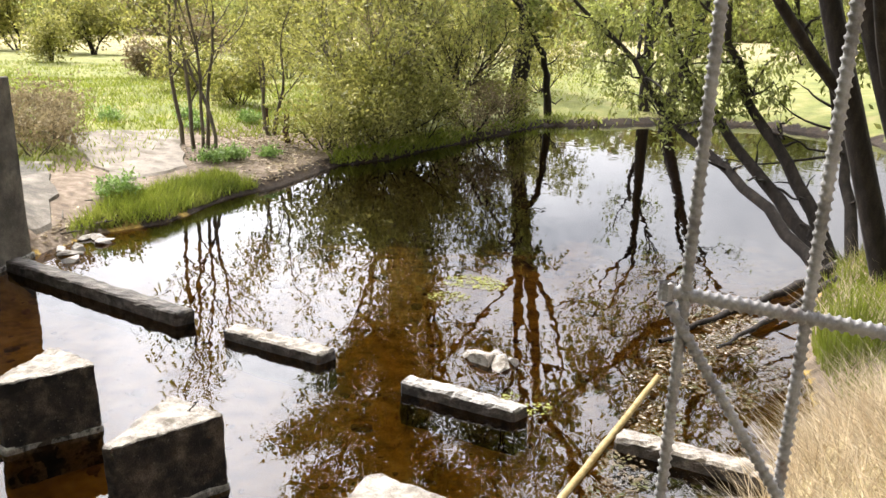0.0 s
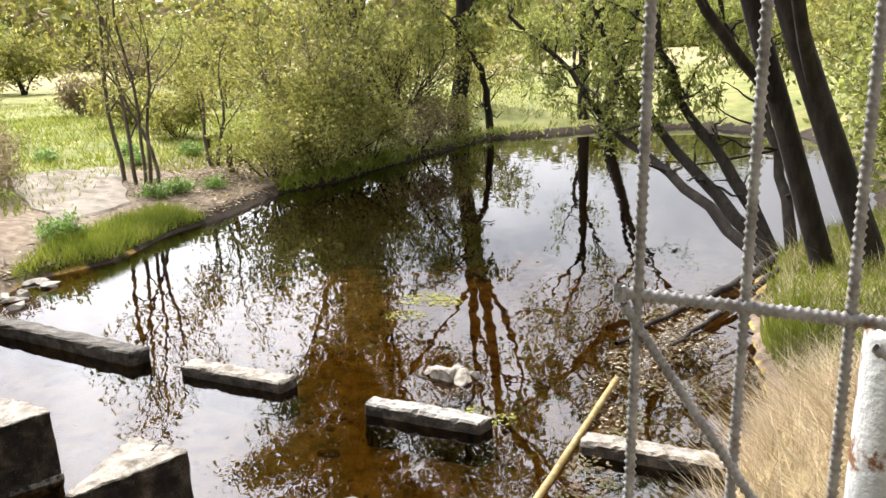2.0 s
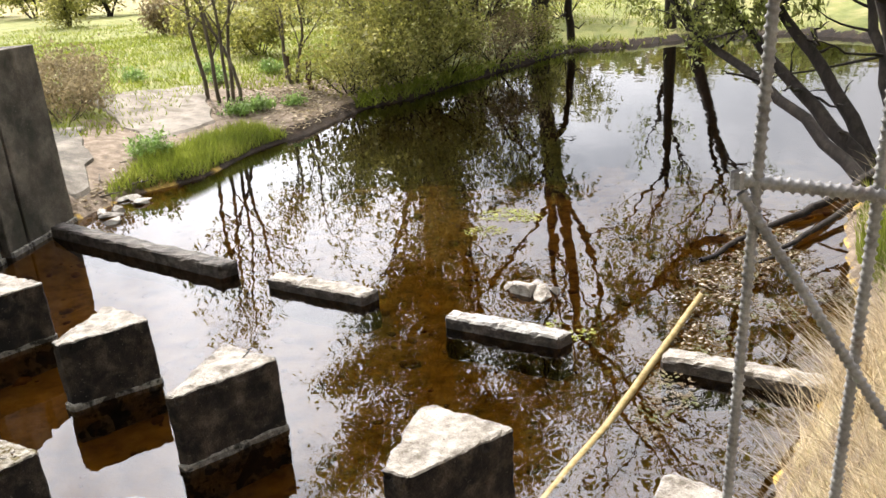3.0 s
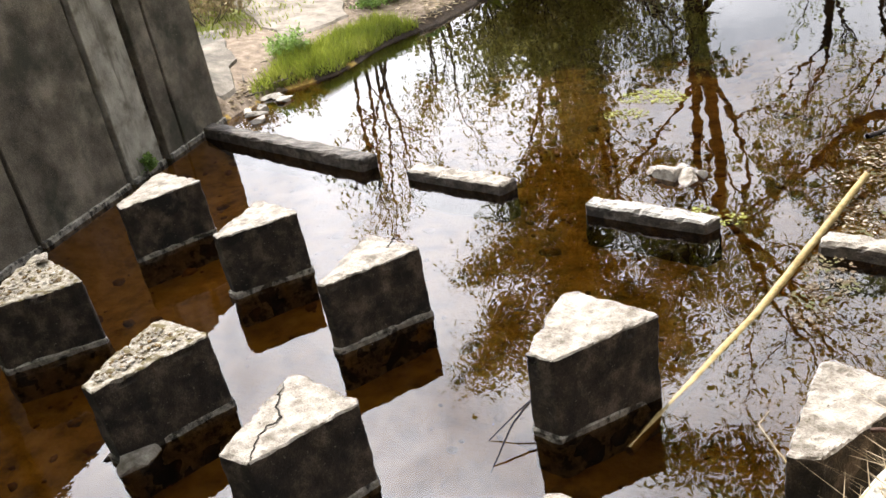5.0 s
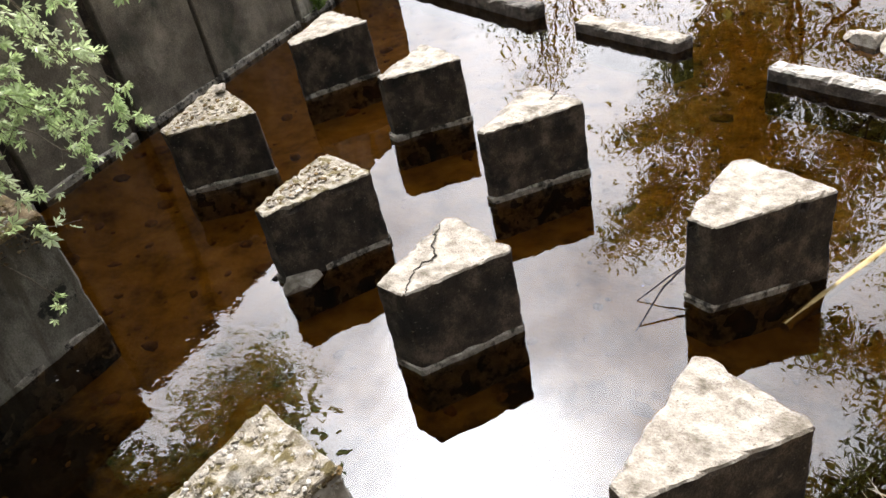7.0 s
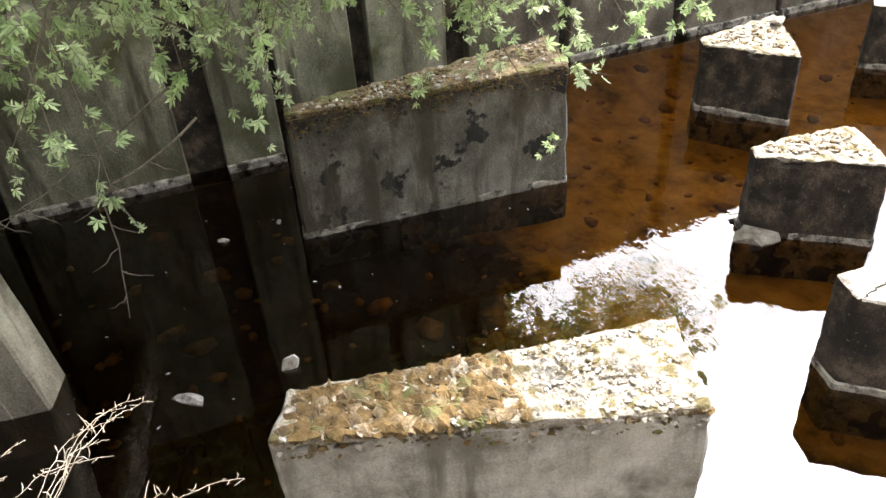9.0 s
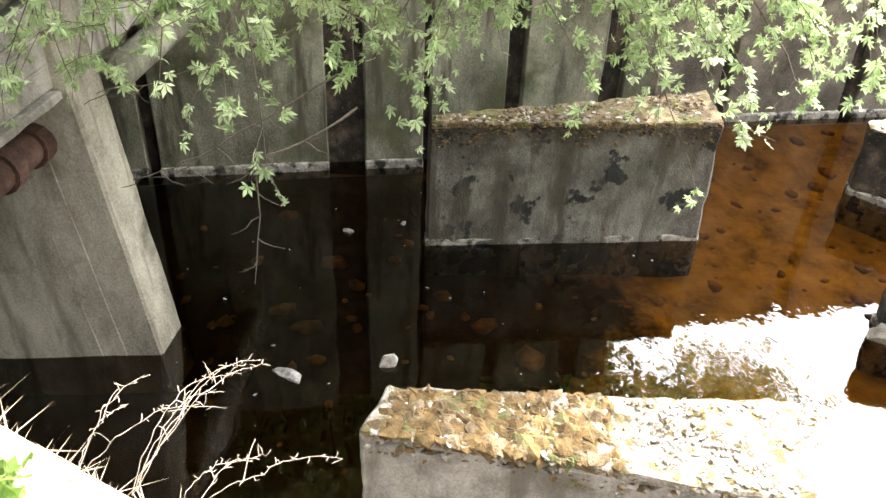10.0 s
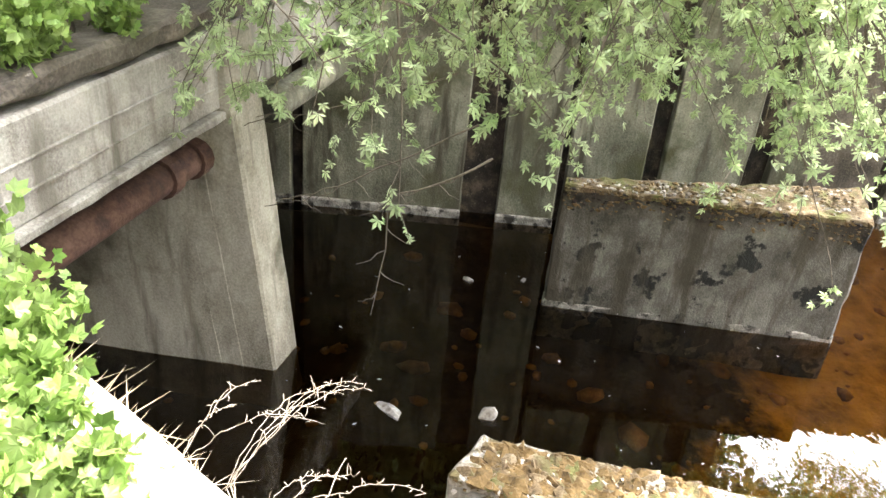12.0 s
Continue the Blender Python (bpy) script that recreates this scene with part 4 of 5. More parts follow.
for k in range(16):
    x, y = -7.2 + .7 * rng.random(), 11.6 + 1.6 * rng.random()
    stick("driftwood", [(x, y, on_ground(x, y) + .06), (x + rng.normal() * .2, y + rng.normal() * .2, on_ground(x, y) + .10)], .018, BARK_GREY, "broken driftwood stick heaped on the apron", "driftwood", 6)
stick("pole", [(1.66, 7.36, .09), (1.1, 6.25, .05), (.55, 5.2, -.012), (-.05, 4.15, -.027), (-.30, 3.70, -.03)], .030, POLE_WOOD, "long pale wooden pole lying half sunk in the stream", "pole", taper=1.1, crook=.05)
stick("fallen_log", [(4.75, 11.15, .22), (4.0, 10.4, .12), (3.0, 9.6, .05), (1.9, 8.55, .0)], .07, BARK, "dark fallen log reaching from the bank into the water", "log", taper=.4)
stick("fallen_log", [(4.6, 10.6, .2), (3.4, 9.3, .08), (2.5, 8.4, .02)], .05, BARK, "dark fallen branch lying in the shallows", "log", taper=.4)
stick("twig", [(-.86, 3.92, .22), (-1.0, 3.7, .13), (-1.1, 3.44, -.02)], .009, BARK, "thin dark twig stuck beside a baffle block", "twig", 6)
stick("twig", [(-.86, 3.92, .20), (-1.0, 3.82, .12), (-1.16, 3.70, .0)], .007, BARK, "thin dark twig stuck beside a baffle block", "twig", 6)
stick("rebar_stub", [(.86, 3.22, .60), (1.05, 3.16, .66)], .012, RUST, "short rusty rebar stub in broken concrete", "rebar", 8, 1)
stick("twig", [(.55, 3.5, .1), (.42, 3.75, .16), (.5, 3.95, .1)], .008, DRY_WOOD, "thin pale dead twig over the water", "twig", 6)
stick("twig", [(.95, 2.75, .7), (.6, 2.6, .66), (.40, 2.50, .62)], .006, DRY_WOOD, "thin pale dead twig over the water", "twig", 6)


def flakes(name, label, spots, count, size, mat, seed, z=.012, flat=.12, category="debris"):
    """Floating or lying flakes in patches: (x, y, rx, ry)."""
    g = np.random.default_rng(seed)
    pts = []
    for x, y, rx, ry in spots:
        n = int(count * rx * ry) + 4
        r, a = np.sqrt(g.random(n)), g.uniform(0, 6.283, n)
        pts.append(np.stack([x + rx * r * np.cos(a), y + ry * r * np.sin(a), z + .012 * g.random(n)], 1))
    p = np.concatenate(pts)
    v, f = leaf_arrays(p, g, size, .5)
    c = np.repeat(p, 4, axis=0)
    v[:, 2] = c[:, 2] + (v[:, 2] - c[:, 2]) * flat
    return tagged(new(name, arrays(name, v, f, [mat])), label, category, kind="stuff")


flakes("floating_litter", "mats of straw and dead leaves floating in the shallows", [(2.75, 9.3, .45, .5), (2.7, 8.5, .5, .35), (2.1, 8.1, .4, .35), (1.85, 7.55, .4, .25), (2.3, 7.2, .35, .3),
       (1.5, 6.6, .3, .5), (1.1, 5.7, .2, .4), (2.9, 7.7, .3, .4), (.9, 5.2, .15, .3)], 2600, .055, DEBRIS, 41)
flakes("floating_straw", "bleached straw and leaves caught on the floating litter", [(2.75, 9.2, .4, .4), (2.6, 8.5, .45, .3), (2.0, 8.0, .35, .3), (1.7, 7.4, .35, .25), (1.4, 6.6, .2, .4)], 800, .05, STRAW, 47, z=.018)
flakes("pond_weed", "yellow-green pond weed floating at the surface", [(-.35, 10.5, .4, .3), (-.05, 10.3, .2, .25), (-.6, 9.8, .3, .2), (.40, 6.72, .24, .12), (.2, 6.95, .1, .08)], 2000, .06, WEED, 42, z=.004)
flakes("floating_specks", "pale specks and petals floating on the dark water", [(-4.2, .6, 1.6, 1.6), (-2.0, 4.2, 1.6, 1.2), (-4.3, -.6, .9, .8)], 9, .03, SILL_TOP, 43, z=.004)
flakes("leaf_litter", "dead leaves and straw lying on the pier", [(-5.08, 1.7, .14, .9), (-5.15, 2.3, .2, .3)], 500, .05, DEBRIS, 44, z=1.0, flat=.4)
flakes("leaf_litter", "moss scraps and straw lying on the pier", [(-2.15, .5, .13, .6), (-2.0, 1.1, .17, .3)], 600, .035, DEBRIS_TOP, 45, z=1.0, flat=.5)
g = np.random.default_rng(46)
p = []
for x, y, rx, ry, n in ((-6.0, 19.6, 1.3, 1.9, 1500), (-5.0, 18.0, .8, 2.0, 700), (-6.9, 12.0, .5, .8, 260), (-7.6, 16.5, .9, 1.6, 260), (-4.2, 21.6, .9, 1.4, 500)):
    q = np.stack([x + rx * g.normal(size=n) * .6, y + ry * g.normal(size=n) * .6], 1)
    z, d = ground_height(q[:, 0], q[:, 1])
    p.append(np.column_stack([q, z + .012])[d > .05])
p = np.concatenate(p)
v, f = leaf_arrays(p, g, .13, .4)
c = np.repeat(p, 4, axis=0)
v[:, 2] = c[:, 2] + (v[:, 2] - c[:, 2]) * .25
tagged(new("bank_litter", arrays("bank_litter", v, f, [STRAW, DEBRIS, LEAF_DRY], g.integers(0, 3, len(p)))), "dead leaves and straw scattered on the bare bank", "debris", kind="stuff")


# ---- trees ----
def branchy(rng, start, way, length, r, depth, tubes, tips, bend=.25, up=.12, kids=4, shrink=.62, sides=7, spread_angle=.75, straight=1.0):
    """Grows a limb and its side limbs; collects tubes and the points where leaves sit."""
    n = 7
    pts, d = [np.array(start, float)], np.array(way, float)
    d /= np.linalg.norm(d)
    for _ in range(n):
        d = d + (rng.normal(size=3) * bend * .45 + np.array([0, 0, up * .5])) * straight
        d /= np.linalg.norm(d)
        pts.append(pts[-1] + d * length / n)
    P = np.array(pts)
    tubes.append(tube(P, np.linspace(r, r * .5 if depth else r * .25, n + 1), max(4, sides)))
    if depth == 0:
        tips.append(P[2:])
        return
    if depth == 1:
        tips.append(P[4:])
    for k in range(kids):
        i = rng.integers(2, n + 1) if k else n
        side = rng.normal(size=3)
        dd = P[i] - P[i - 1]
        dd /= np.linalg.norm(dd)
        side -= side.dot(dd) * dd
        side /= np.linalg.norm(side) + 1e-9
        branchy(rng, P[i], dd + side * spread_angle * rng.uniform(.5, 1.2), length * shrink * rng.uniform(.75, 1.2), r * (.5 if k else .55) * (1 - .05 * i), depth - 1, tubes, tips,
                bend * 1.15, up, kids, shrink, sides - 1, spread_angle)


def tree(name, label, base, stems, height, r, leaves, leaf_size, leaf_mat, bark=BARK, depth=3, kids=4, jitter=.22, seed=1, slim=.5, hang=.0, up=.10, bend=.22, sink=.15, category="tree", spread_angle=.75, group="", straight=1.0):
    """A tree or bush: stems (ways to grow) from one base, limbs, and a crown of single leaves along the twigs."""
    g = np.random.default_rng(seed)
    tubes, tips = [], []
    for w in stems:
        L = height * .5 * g.uniform(.85, 1.15)
        st = np.array([g.normal() * r * 1.2, g.normal() * r * 1.2, -sink]) if len(stems) > 1 else np.array([0, 0, -sink])
        branchy(g, st, w, L, r * g.uniform(.8, 1.1), depth, tubes, tips, bend, up, kids, spread_angle=spread_angle, straight=straight)
    root = thing(name, base, label, category, group)
    v, f = joined(tubes)
    mesh_part("trunk", arrays("trunk", v, f, [bark], smooth=True), root)
    P = np.concatenate(tips)
    c = P[g.integers(0, len(P), leaves)] + g.normal(size=(leaves, 3)) * jitter
    c = c[c[:, 2] > .05]
    v, f = leaf_arrays(c, g, leaf_size, slim, hang)
    mesh_part("crown", arrays("crown", v, f, [leaf_mat]), root)
    return root


def at(x, y):
    return (x, y, on_ground(x, y))


def fan(n, lean, seed):
    g = np.random.default_rng(seed)
    return [(lean * math.cos(6.283 * (k + g.random() * .7) / n), lean * math.sin(6.283 * (k + g.random() * .7) / n), 1) for k in range(n)]


# far bank
tree("riverside_tree", "dark twin-trunked tree with thin spring leaves on the bank", at(.7, 30.2), [(-.05, 0, 1), (.16, .05, 1)], 21, .32, 8000, .19, LEAF_SPRING, seed=2, jitter=.45, straight=.3, group="trees by the pool")
tree("riverside_tree", "dark leaning tree with thin spring leaves on the bank", at(6.3, 32.4), [(.02, 0, 1), (.28, .1, 1)], 11.5, .27, 2600, .16, LEAF_WILLOW, seed=3, jitter=.3, straight=.4, group="trees by the pool")
tree("riverside_tree", "tall leafy tree behind the waterside bushes", at(-3.8, 34.5), [(.03, 0, 1), (-.2, .05, 1)], 21, .3, 60000, .19, LEAF_SPRING, seed=22, jitter=.5, straight=.3, group="trees by the pool")
tree("willow_bush", "broad many-stemmed bush in fresh green leaf on the bank", at(-4.0, 24.3), fan(11, .75, 4), 5.6, .065, 5200, .15, LEAF_SPRING, BARK_GREY, seed=4, depth=2, kids=5, jitter=.28, category="bush", group="bushes by the pool")
tree("willow_bush", "dense many-stemmed bush in fresh green leaf on the bank", at(-1.9, 27.3), fan(10, .6, 5), 5.6, .065, 4800, .15, LEAF_SPRING, BARK, seed=5, depth=2, kids=5, jitter=.28, category="bush", group="bushes by the pool")
tree("willow_bush", "low bush overhanging the pool's edge", at(-3.3, 22.6), fan(8, 1.1, 6), 2.8, .04, 8000, .12, LEAF_SPRING, BARK, seed=6, depth=2, kids=4, jitter=.2, category="bush", group="bushes by the pool")
for k, (x, y, lx, hh) in enumerate([(-7.75, 18.6, -.10, 7), (-7.35, 18.3, -.05, 7.5), (-6.95, 17.8, .06, 7), (-6.80, 18.2, .10, 6), (-7.1, 18.5, .0, 5)]):
    tree("young_tree", "thin crooked sapling with few leaves on the bare bank", at(x, y), [(lx, 0, 1)], hh * 1.2, .055, 420, .10, LEAF_SPRING, BARK_GREY, seed=70 + k, depth=1, kids=4, jitter=.2, bend=.28, up=.05, group="saplings")
tree("young_tree", "thin sapling with few leaves beside a cut stump", at(-6.3, 21.4), [(-.06, 0, 1), (.1, 0, 1)], 4.6, .06, 1700, .10, LEAF_SPRING, BARK_GREY, seed=8, depth=2, kids=3, jitter=.25, group="saplings")
for k, (x, y, h) in enumerate([(-5.75, 20.6, .75), (-6.7, 21.9, .6)]):
    stick("stump", [(x, y, on_ground(x, y) - .1), (x + .03, y, on_ground(x, y) + h)], .09, RUST, "short reddish cut stump on the bank", "stump", taper=.8)
for k, (x, y, h) in enumerate([(-4.6, 20.4, 1.5), (-3.4, 21.6, 1.7), (-2.4, 23.3, 1.7), (-1.0, 25.9, 1.9), (.1, 28.2, 1.6), (-8.8, 26, 1.5), (-12, 30, 1.6), (-16, 35, 1.6), (-6, 33, 2.2), (-10.5, 38, 2.2), (1.5, 35, 2.6)]):
    tree("low_bush", "low leafy bush on the bank", at(x, y), fan(7, 1.0, 200 + k), h * 1.25, .025, 2600, .11 if k < 5 else .16, LEAF_SPRING if k % 4 != 3 else LEAF_DRY, BARK, seed=210 + k, depth=2, kids=4, jitter=.2, category="bush", group="low bushes on the bank")
for k, (x, y) in enumerate([(-10.4, 17.0), (-9.7, 15.6), (-10.9, 18.2)]):
    tree("dead_bush", "low heap of brown dead brushwood", at(x, y), fan(9, 1.3, 400 + k), 1.5, .015, 1600, .10, LEAF_DRY, BARK_GREY, seed=410 + k, depth=2, kids=3, jitter=.15, category="bush", group="dead brush on the bank")
for k, (x, y, h) in enumerate([(-6.95, 13.7, .5), (-6.5, 17.3, .45), (-6.2, 17.8, .4), (-5.6, 18.6, .3), (-8.3, 20.8, .35), (-9.2, 22.5, .4), (-7.4, 22.6, .4), (-10.5, 20.5, .4)]):
    tree("bank_herb", "leafy green weed on the bare bank", at(x, y), fan(8, .8, 300 + k), h * 1.3, .008, 900, .09, LEAF_HERB, LEAF_HERB, seed=310 + k, depth=1, kids=3, jitter=.1, category="plant", group="weeds on the bank")
# right bank
tree("leaning_tree", "thick dark trunk leaning over the pool", at(4.89, 9.84), [(-.30, .02, 1)], 15, .18, 36000, .18, LEAF_WILLOW, seed=9, up=.16, bend=.16, straight=.25, jitter=.3, hang=.8, slim=.3, group="leaning trees")
tree("leaning_tree", "thick dark trunk leaning over the bank", at(5.27, 9.36), [(-.40, .02, 1)], 15, .21, 36000, .18, LEAF_WILLOW, seed=10, up=.16, bend=.16, straight=.25, jitter=.3, hang=.8, slim=.3, group="leaning trees")
def limb_line(pts, n, g, wob):
    P = np.array(pts, float)
    s = np.linspace(0, len(P) - 1, n)
    i = np.minimum(s.astype(int), len(P) - 2)
    Q = P[i] + (P[i + 1] - P[i]) * (s - i)[:, None]
    Q[1:-1] += g.normal(size=(n - 2, 3)) * wob
    return Q


def weeping(name, label, base, limbs, reach, count, leaf, seed, group="leaning trees"):
    """A tree of given limbs; side boughs and drooping withies grow from the outer part of each and carry narrow leaves in tufts."""
    g = np.random.default_rng(seed)
    root = thing(name, base, label, "tree", group)
    b = np.array(base)
    wood, leaves = [], []
    for pts, r in limbs:
        P = limb_line(pts, 16, g, .035) - b
        mesh_part("limb", arrays("limb", *tube(P, np.linspace(r, r * .3, 16), 8), [BARK], smooth=True), root)
        for _ in range(9):                                  # bare side twigs low on the limb
            p = P[g.integers(2, 11)]
            q = p + np.array([g.normal() * .55, g.normal() * .5, g.uniform(-.25, .5)])
            wood.append(tube(limb_line([p, (p + q) / 2 + g.normal(size=3) * .08, q], 7, g, .02), np.linspace(r * .28, r * .06, 7), 5))
        for _ in range(count):
            p = P[g.integers(8, 16)]
            q = p + np.array([g.normal() * reach, g.normal() * reach * .7, g.uniform(-.1, 1.0) * reach])
            bough = limb_line([p, (p + q) / 2 + np.array([0, 0, .15 * reach]), q], 8, g, .03)
            wood.append(tube(bough, np.linspace(r * .22, .006, 8), 5))
            for k in range(3, 8):
                for _ in range(2):
                    L = g.uniform(.25, .75)
                    t = np.linspace(0, 1, 6)[:, None]
                    way = np.array([g.normal() * .35, g.normal() * .35, 0])
                    W = bough[k] + way * L * t + np.array([0, 0, -L]) * t ** 1.6
                    wood.append(tube(W, np.linspace(.005, .002, 6), 4))
                    m = g.integers(12, 26)
                    leaves.append(W[g.integers(1, 6, m)] + g.normal(size=(m, 3)) * .055)
    mesh_part("branching", arrays("branching", *joined(wood), [BARK], smooth=True), root)
    mesh_part("crown", arrays("crown", *leaf_arrays(np.concatenate(leaves), g, leaf, .36, .9), [LEAF_WILLOW]), root)
    return root


weeping("fallen_willow", "half-fallen willow with leafy limbs reaching low over the water", (4.75, 11.3, .1),
        [([(4.6, 10.9, .05), (3.9, 12.3, 1.0), (3.04, 14.0, 1.8), (2.2, 14.6, 3.0), (1.2, 14.8, 3.9)], .10),
         ([(4.85, 11.6, .05), (4.3, 12.8, 1.1), (3.69, 13.8, 1.85), (3.0, 14.3, 2.9), (2.6, 14.3, 4.2)], .12),
         ([(5.0, 11.9, .1), (4.6, 12.9, 1.3), (4.08, 13.5, 2.2), (3.6, 13.6, 3.3), (3.5, 13.6, 4.6)], .12),
         ([(5.2, 11.6, .1), (5.3, 12.6, 1.5), (5.2, 13.4, 2.8), (4.7, 13.8, 3.8), (4.4, 13.8, 4.6)], .10)], .75, 14, .115, 11)
weeping("bank_willow", "willow bough with drooping fresh leaves over the far water", (1.6, 30.6, .2),
        [([(1.6, 30.6, .1), (1.4, 30.0, 2.2), (.6, 28.8, 3.8), (.2, 27.6, 4.3)], .16)], 1.5, 12, .20, 12, "trees by the pool")
tree("bank_tree", "dark forked tree on the grassy bank", at(12.9, 21.6), [(-.2, 0, 1), (.15, .1, 1)], 9, .22, 6500, .13, LEAF_SPRING, seed=12, jitter=.3, group="trees on the bank")
tree("bank_tree", "leafy tree on the grassy bank slope", at(15.5, 17.5), [(-.2, 0, 1), (.2, 0, 1)], 8.5, .16, 9000, .14, LEAF_SPRING, seed=15, jitter=.35, group="trees on the bank")
for k, (x, y, h) in enumerate([(8.4, 13.6, 4.2), (10.6, 17.5, 5.0), (7.6, 10.8, 3.4), (12.6, 20.5, 5.5), (9.4, 11.6, 4.4), (13.5, 15.5, 5.0)]):
    tree("slope_bush", "leafy shrub on the grassy slope behind leaning trunks", at(x, y), fan(8, .7, 660 + k), h, .05, 7500, .13, LEAF_SPRING if k % 2 else LEAF_WILLOW, BARK, seed=670 + k, depth=2, kids=5, jitter=.28, category="bush", group="shrubs on the slope")
tree("bank_tree", "slender leafy tree on the grassy bank slope", at(10.5, 13.2), [(-.1, 0, 1), (.3, .1, 1)], 7, .10, 5000, .12, LEAF_SPRING, seed=16, jitter=.3, group="trees on the bank")
for k, (x, y, h) in enumerate([(20, 22, 8), (-3, 40, 7), (-13, 44, 7), (-20, 52, 8), (-27, 46, 7), (-34, 60, 9), (-8, 52, 8), (26, 44, 9), (24, 30, 8), (30, 26, 8), (-42, 50, 8), (-15, 66, 9)]):
    tree("meadow_tree", "leafy tree at the edge of the meadow", at(x, y), [(-.25, 0, 1), (.2, .1, 1), (.05, -.2, 1)], h * .45, .08, 4200, .17, LEAF_SPRING if k % 3 else LEAF_DRY, BARK, seed=30 + k, jitter=.5, depth=2, kids=5, bend=.3, group="trees round the meadow")

for k, (x, y) in enumerate([(-9.0, 2.4), (-8.8, .6), (-8.2, -1.2), (-8.3, -3.4)]):
    tree("wall_top_tree", "leafy tree on the bank above the retaining wall", (x, y, 2.5), [(.02, 0, 1), (.18, -.1, 1)], 12.5, .15, 42000, .24, LEAF_MAPLE, BARK_GREY, seed=60 + k, jitter=.5, straight=.4, group="trees above the wall")
# out-of-view bushes added to close sky gaps and darken the wall and water
for k, (x, y) in enumerate([(-7.9, 2.3), (-8.0, 1.0), (-7.7, -.4), (-7.9, -2.1), (-7.6, -3.8), (-7.8, -5.5)]):
    tree("unseen_wall_bush", "unseen leafy bush added above the wall to block the sky", (x, y, 2.5), fan(8, .55, 640 + k), 5.5, .05, 15000, .19, LEAF_MAPLE, BARK_GREY, seed=650 + k, depth=2, kids=5, jitter=.35, category="bush", group="bushes above the wall")
for k in range(22):
    gg = np.random.default_rng(500 + k)
    x = -48 + 4.6 * k + gg.normal() * 1.5
    y = 56 + 14 * gg.random()
    tree("meadow_tree", "leafy tree at the far edge of the meadow", at(x, y), [(-.3, 0, 1), (.25, .1, 1), (.0, -.2, 1)], 4.4 + 1.2 * gg.random(), .10, 3200, .30, LEAF_SPRING if k % 3 else LEAF_WILLOW, BARK, seed=520 + k, jitter=.55, depth=2, kids=5, bend=.3, group="trees round the meadow")
# distant woods
g = np.random.default_rng(77)
n = 80000
a = g.uniform(-1.25, 1.25, n)
R = g.uniform(135, 190, n)
zz = g.random(n) ** 1.4
hgt = 15 + 1.2 * np.sin(a * 9) + 1.0 * np.sin(a * 23 + 1) + .7 * np.sin(a * 51)
c = np.stack([R * np.sin(a), R * np.cos(a), 1.2 + zz * np.maximum(hgt, 3)], 1)
keep = g.random(n) < .4 + .6 * (np.sin(a * 37 + R * .3) > -.3)
v, f = leaf_arrays(c[keep], g, 1.9, .7)
tagged(new("far_woods", arrays("far_woods", v, f, [LEAF_SPRING, LEAF_WILLOW, LEAF_SPRING, LEAF_DRY], g.integers(0, 4, keep.sum()))), "distant mixed green and brown woods beyond the meadow", "woods", kind="stuff")


# ---- grass ----
def scatter(name, label, mat, boxes, count, height, width, seed, lean=.5, dmin=.05, dmax=99.0):
    g = np.random.default_rng(seed)
    pts = []
    for x0, x1, y0, y1, share in boxes:
        n = int(count * share)
        x, y = g.uniform(x0, x1, n), g.uniform(y0, y1, n)
        z, d = ground_height(x, y)
        k = (d > dmin) & (d < dmax)
        pts.append(np.stack([x, y, z - .01], 1)[k])
    p = np.concatenate(pts)
    v, f = blades(g, p, height, width, lean)
    return tagged(new(name, arrays(name, v, f, [mat])), label, "grass", kind="stuff")


scatter("shore_grass", "bright green grass tuft along the water's edge", GRASS, [(-7.0, -5.2, 11.9, 16.4, 1)], 11000, .22, .022, 51, .7, .02, .95)
scatter("fringe_grass", "grass and weeds drooping over the pool's edge", GRASS, [(-4.4, -1.4, 19.5, 24.8, .5), (-2.3, 3.5, 23, 31.5, .5)], 9000, .24, .06, 60, 1.2, .0, .6)
scatter("meadow_grass", "short green meadow grass", GRASS, [(-24, -8, 14, 34, .5), (-8, -4, 20, 34, .15), (-30, 6, 32, 48, .35)], 42000, .16, .04, 52, .8, 2.6)
scatter("bank_grass", "green grass on the bank under the trees", GRASS, [(3.2, 9.5, 6, 14, .7), (9, 18, 10, 24, .3)], 26000, .22, .022, 53, .7, .12)
scatter("iris_clump", "upright green iris leaves at the water's edge", GRASS, [(3.35, 3.95, 7.5, 8.7, 1)], 500, .42, .03, 54, .25, .05)
scatter("dry_grass", "long bleached dry grass hanging over the bank", STRAW, [(1.0, 3.4, 2.3, 6.4, 1)], 15000, .30, .008, 55, 1.6, .05, 1.8)
scatter("edge_straw", "bleached straw at the end of the coping", STRAW, [(.75, 1.9, 1.2, 3.0, 1)], 9000, .26, .007, 59, 1.5, .02)
scatter("bank_straw", "straw and dead stems on the bank", STRAW, [(2.3, 7, 5.5, 11.5, 1)], 4000, .3, .012, 56, 1.8, .1)
scatter("ledge_grass", "sparse grass behind the coping", GRASS, [(-2.6, .4, -3.0, .8, 1)], 2600, .14, .008, 57, .8, .42)
scatter("wall_top_grass", "grass along the top of the retaining wall", GRASS, [(-10, -6.6, -6, 10.4, 1)], 9000, .3, .02, 58, .7, .4)


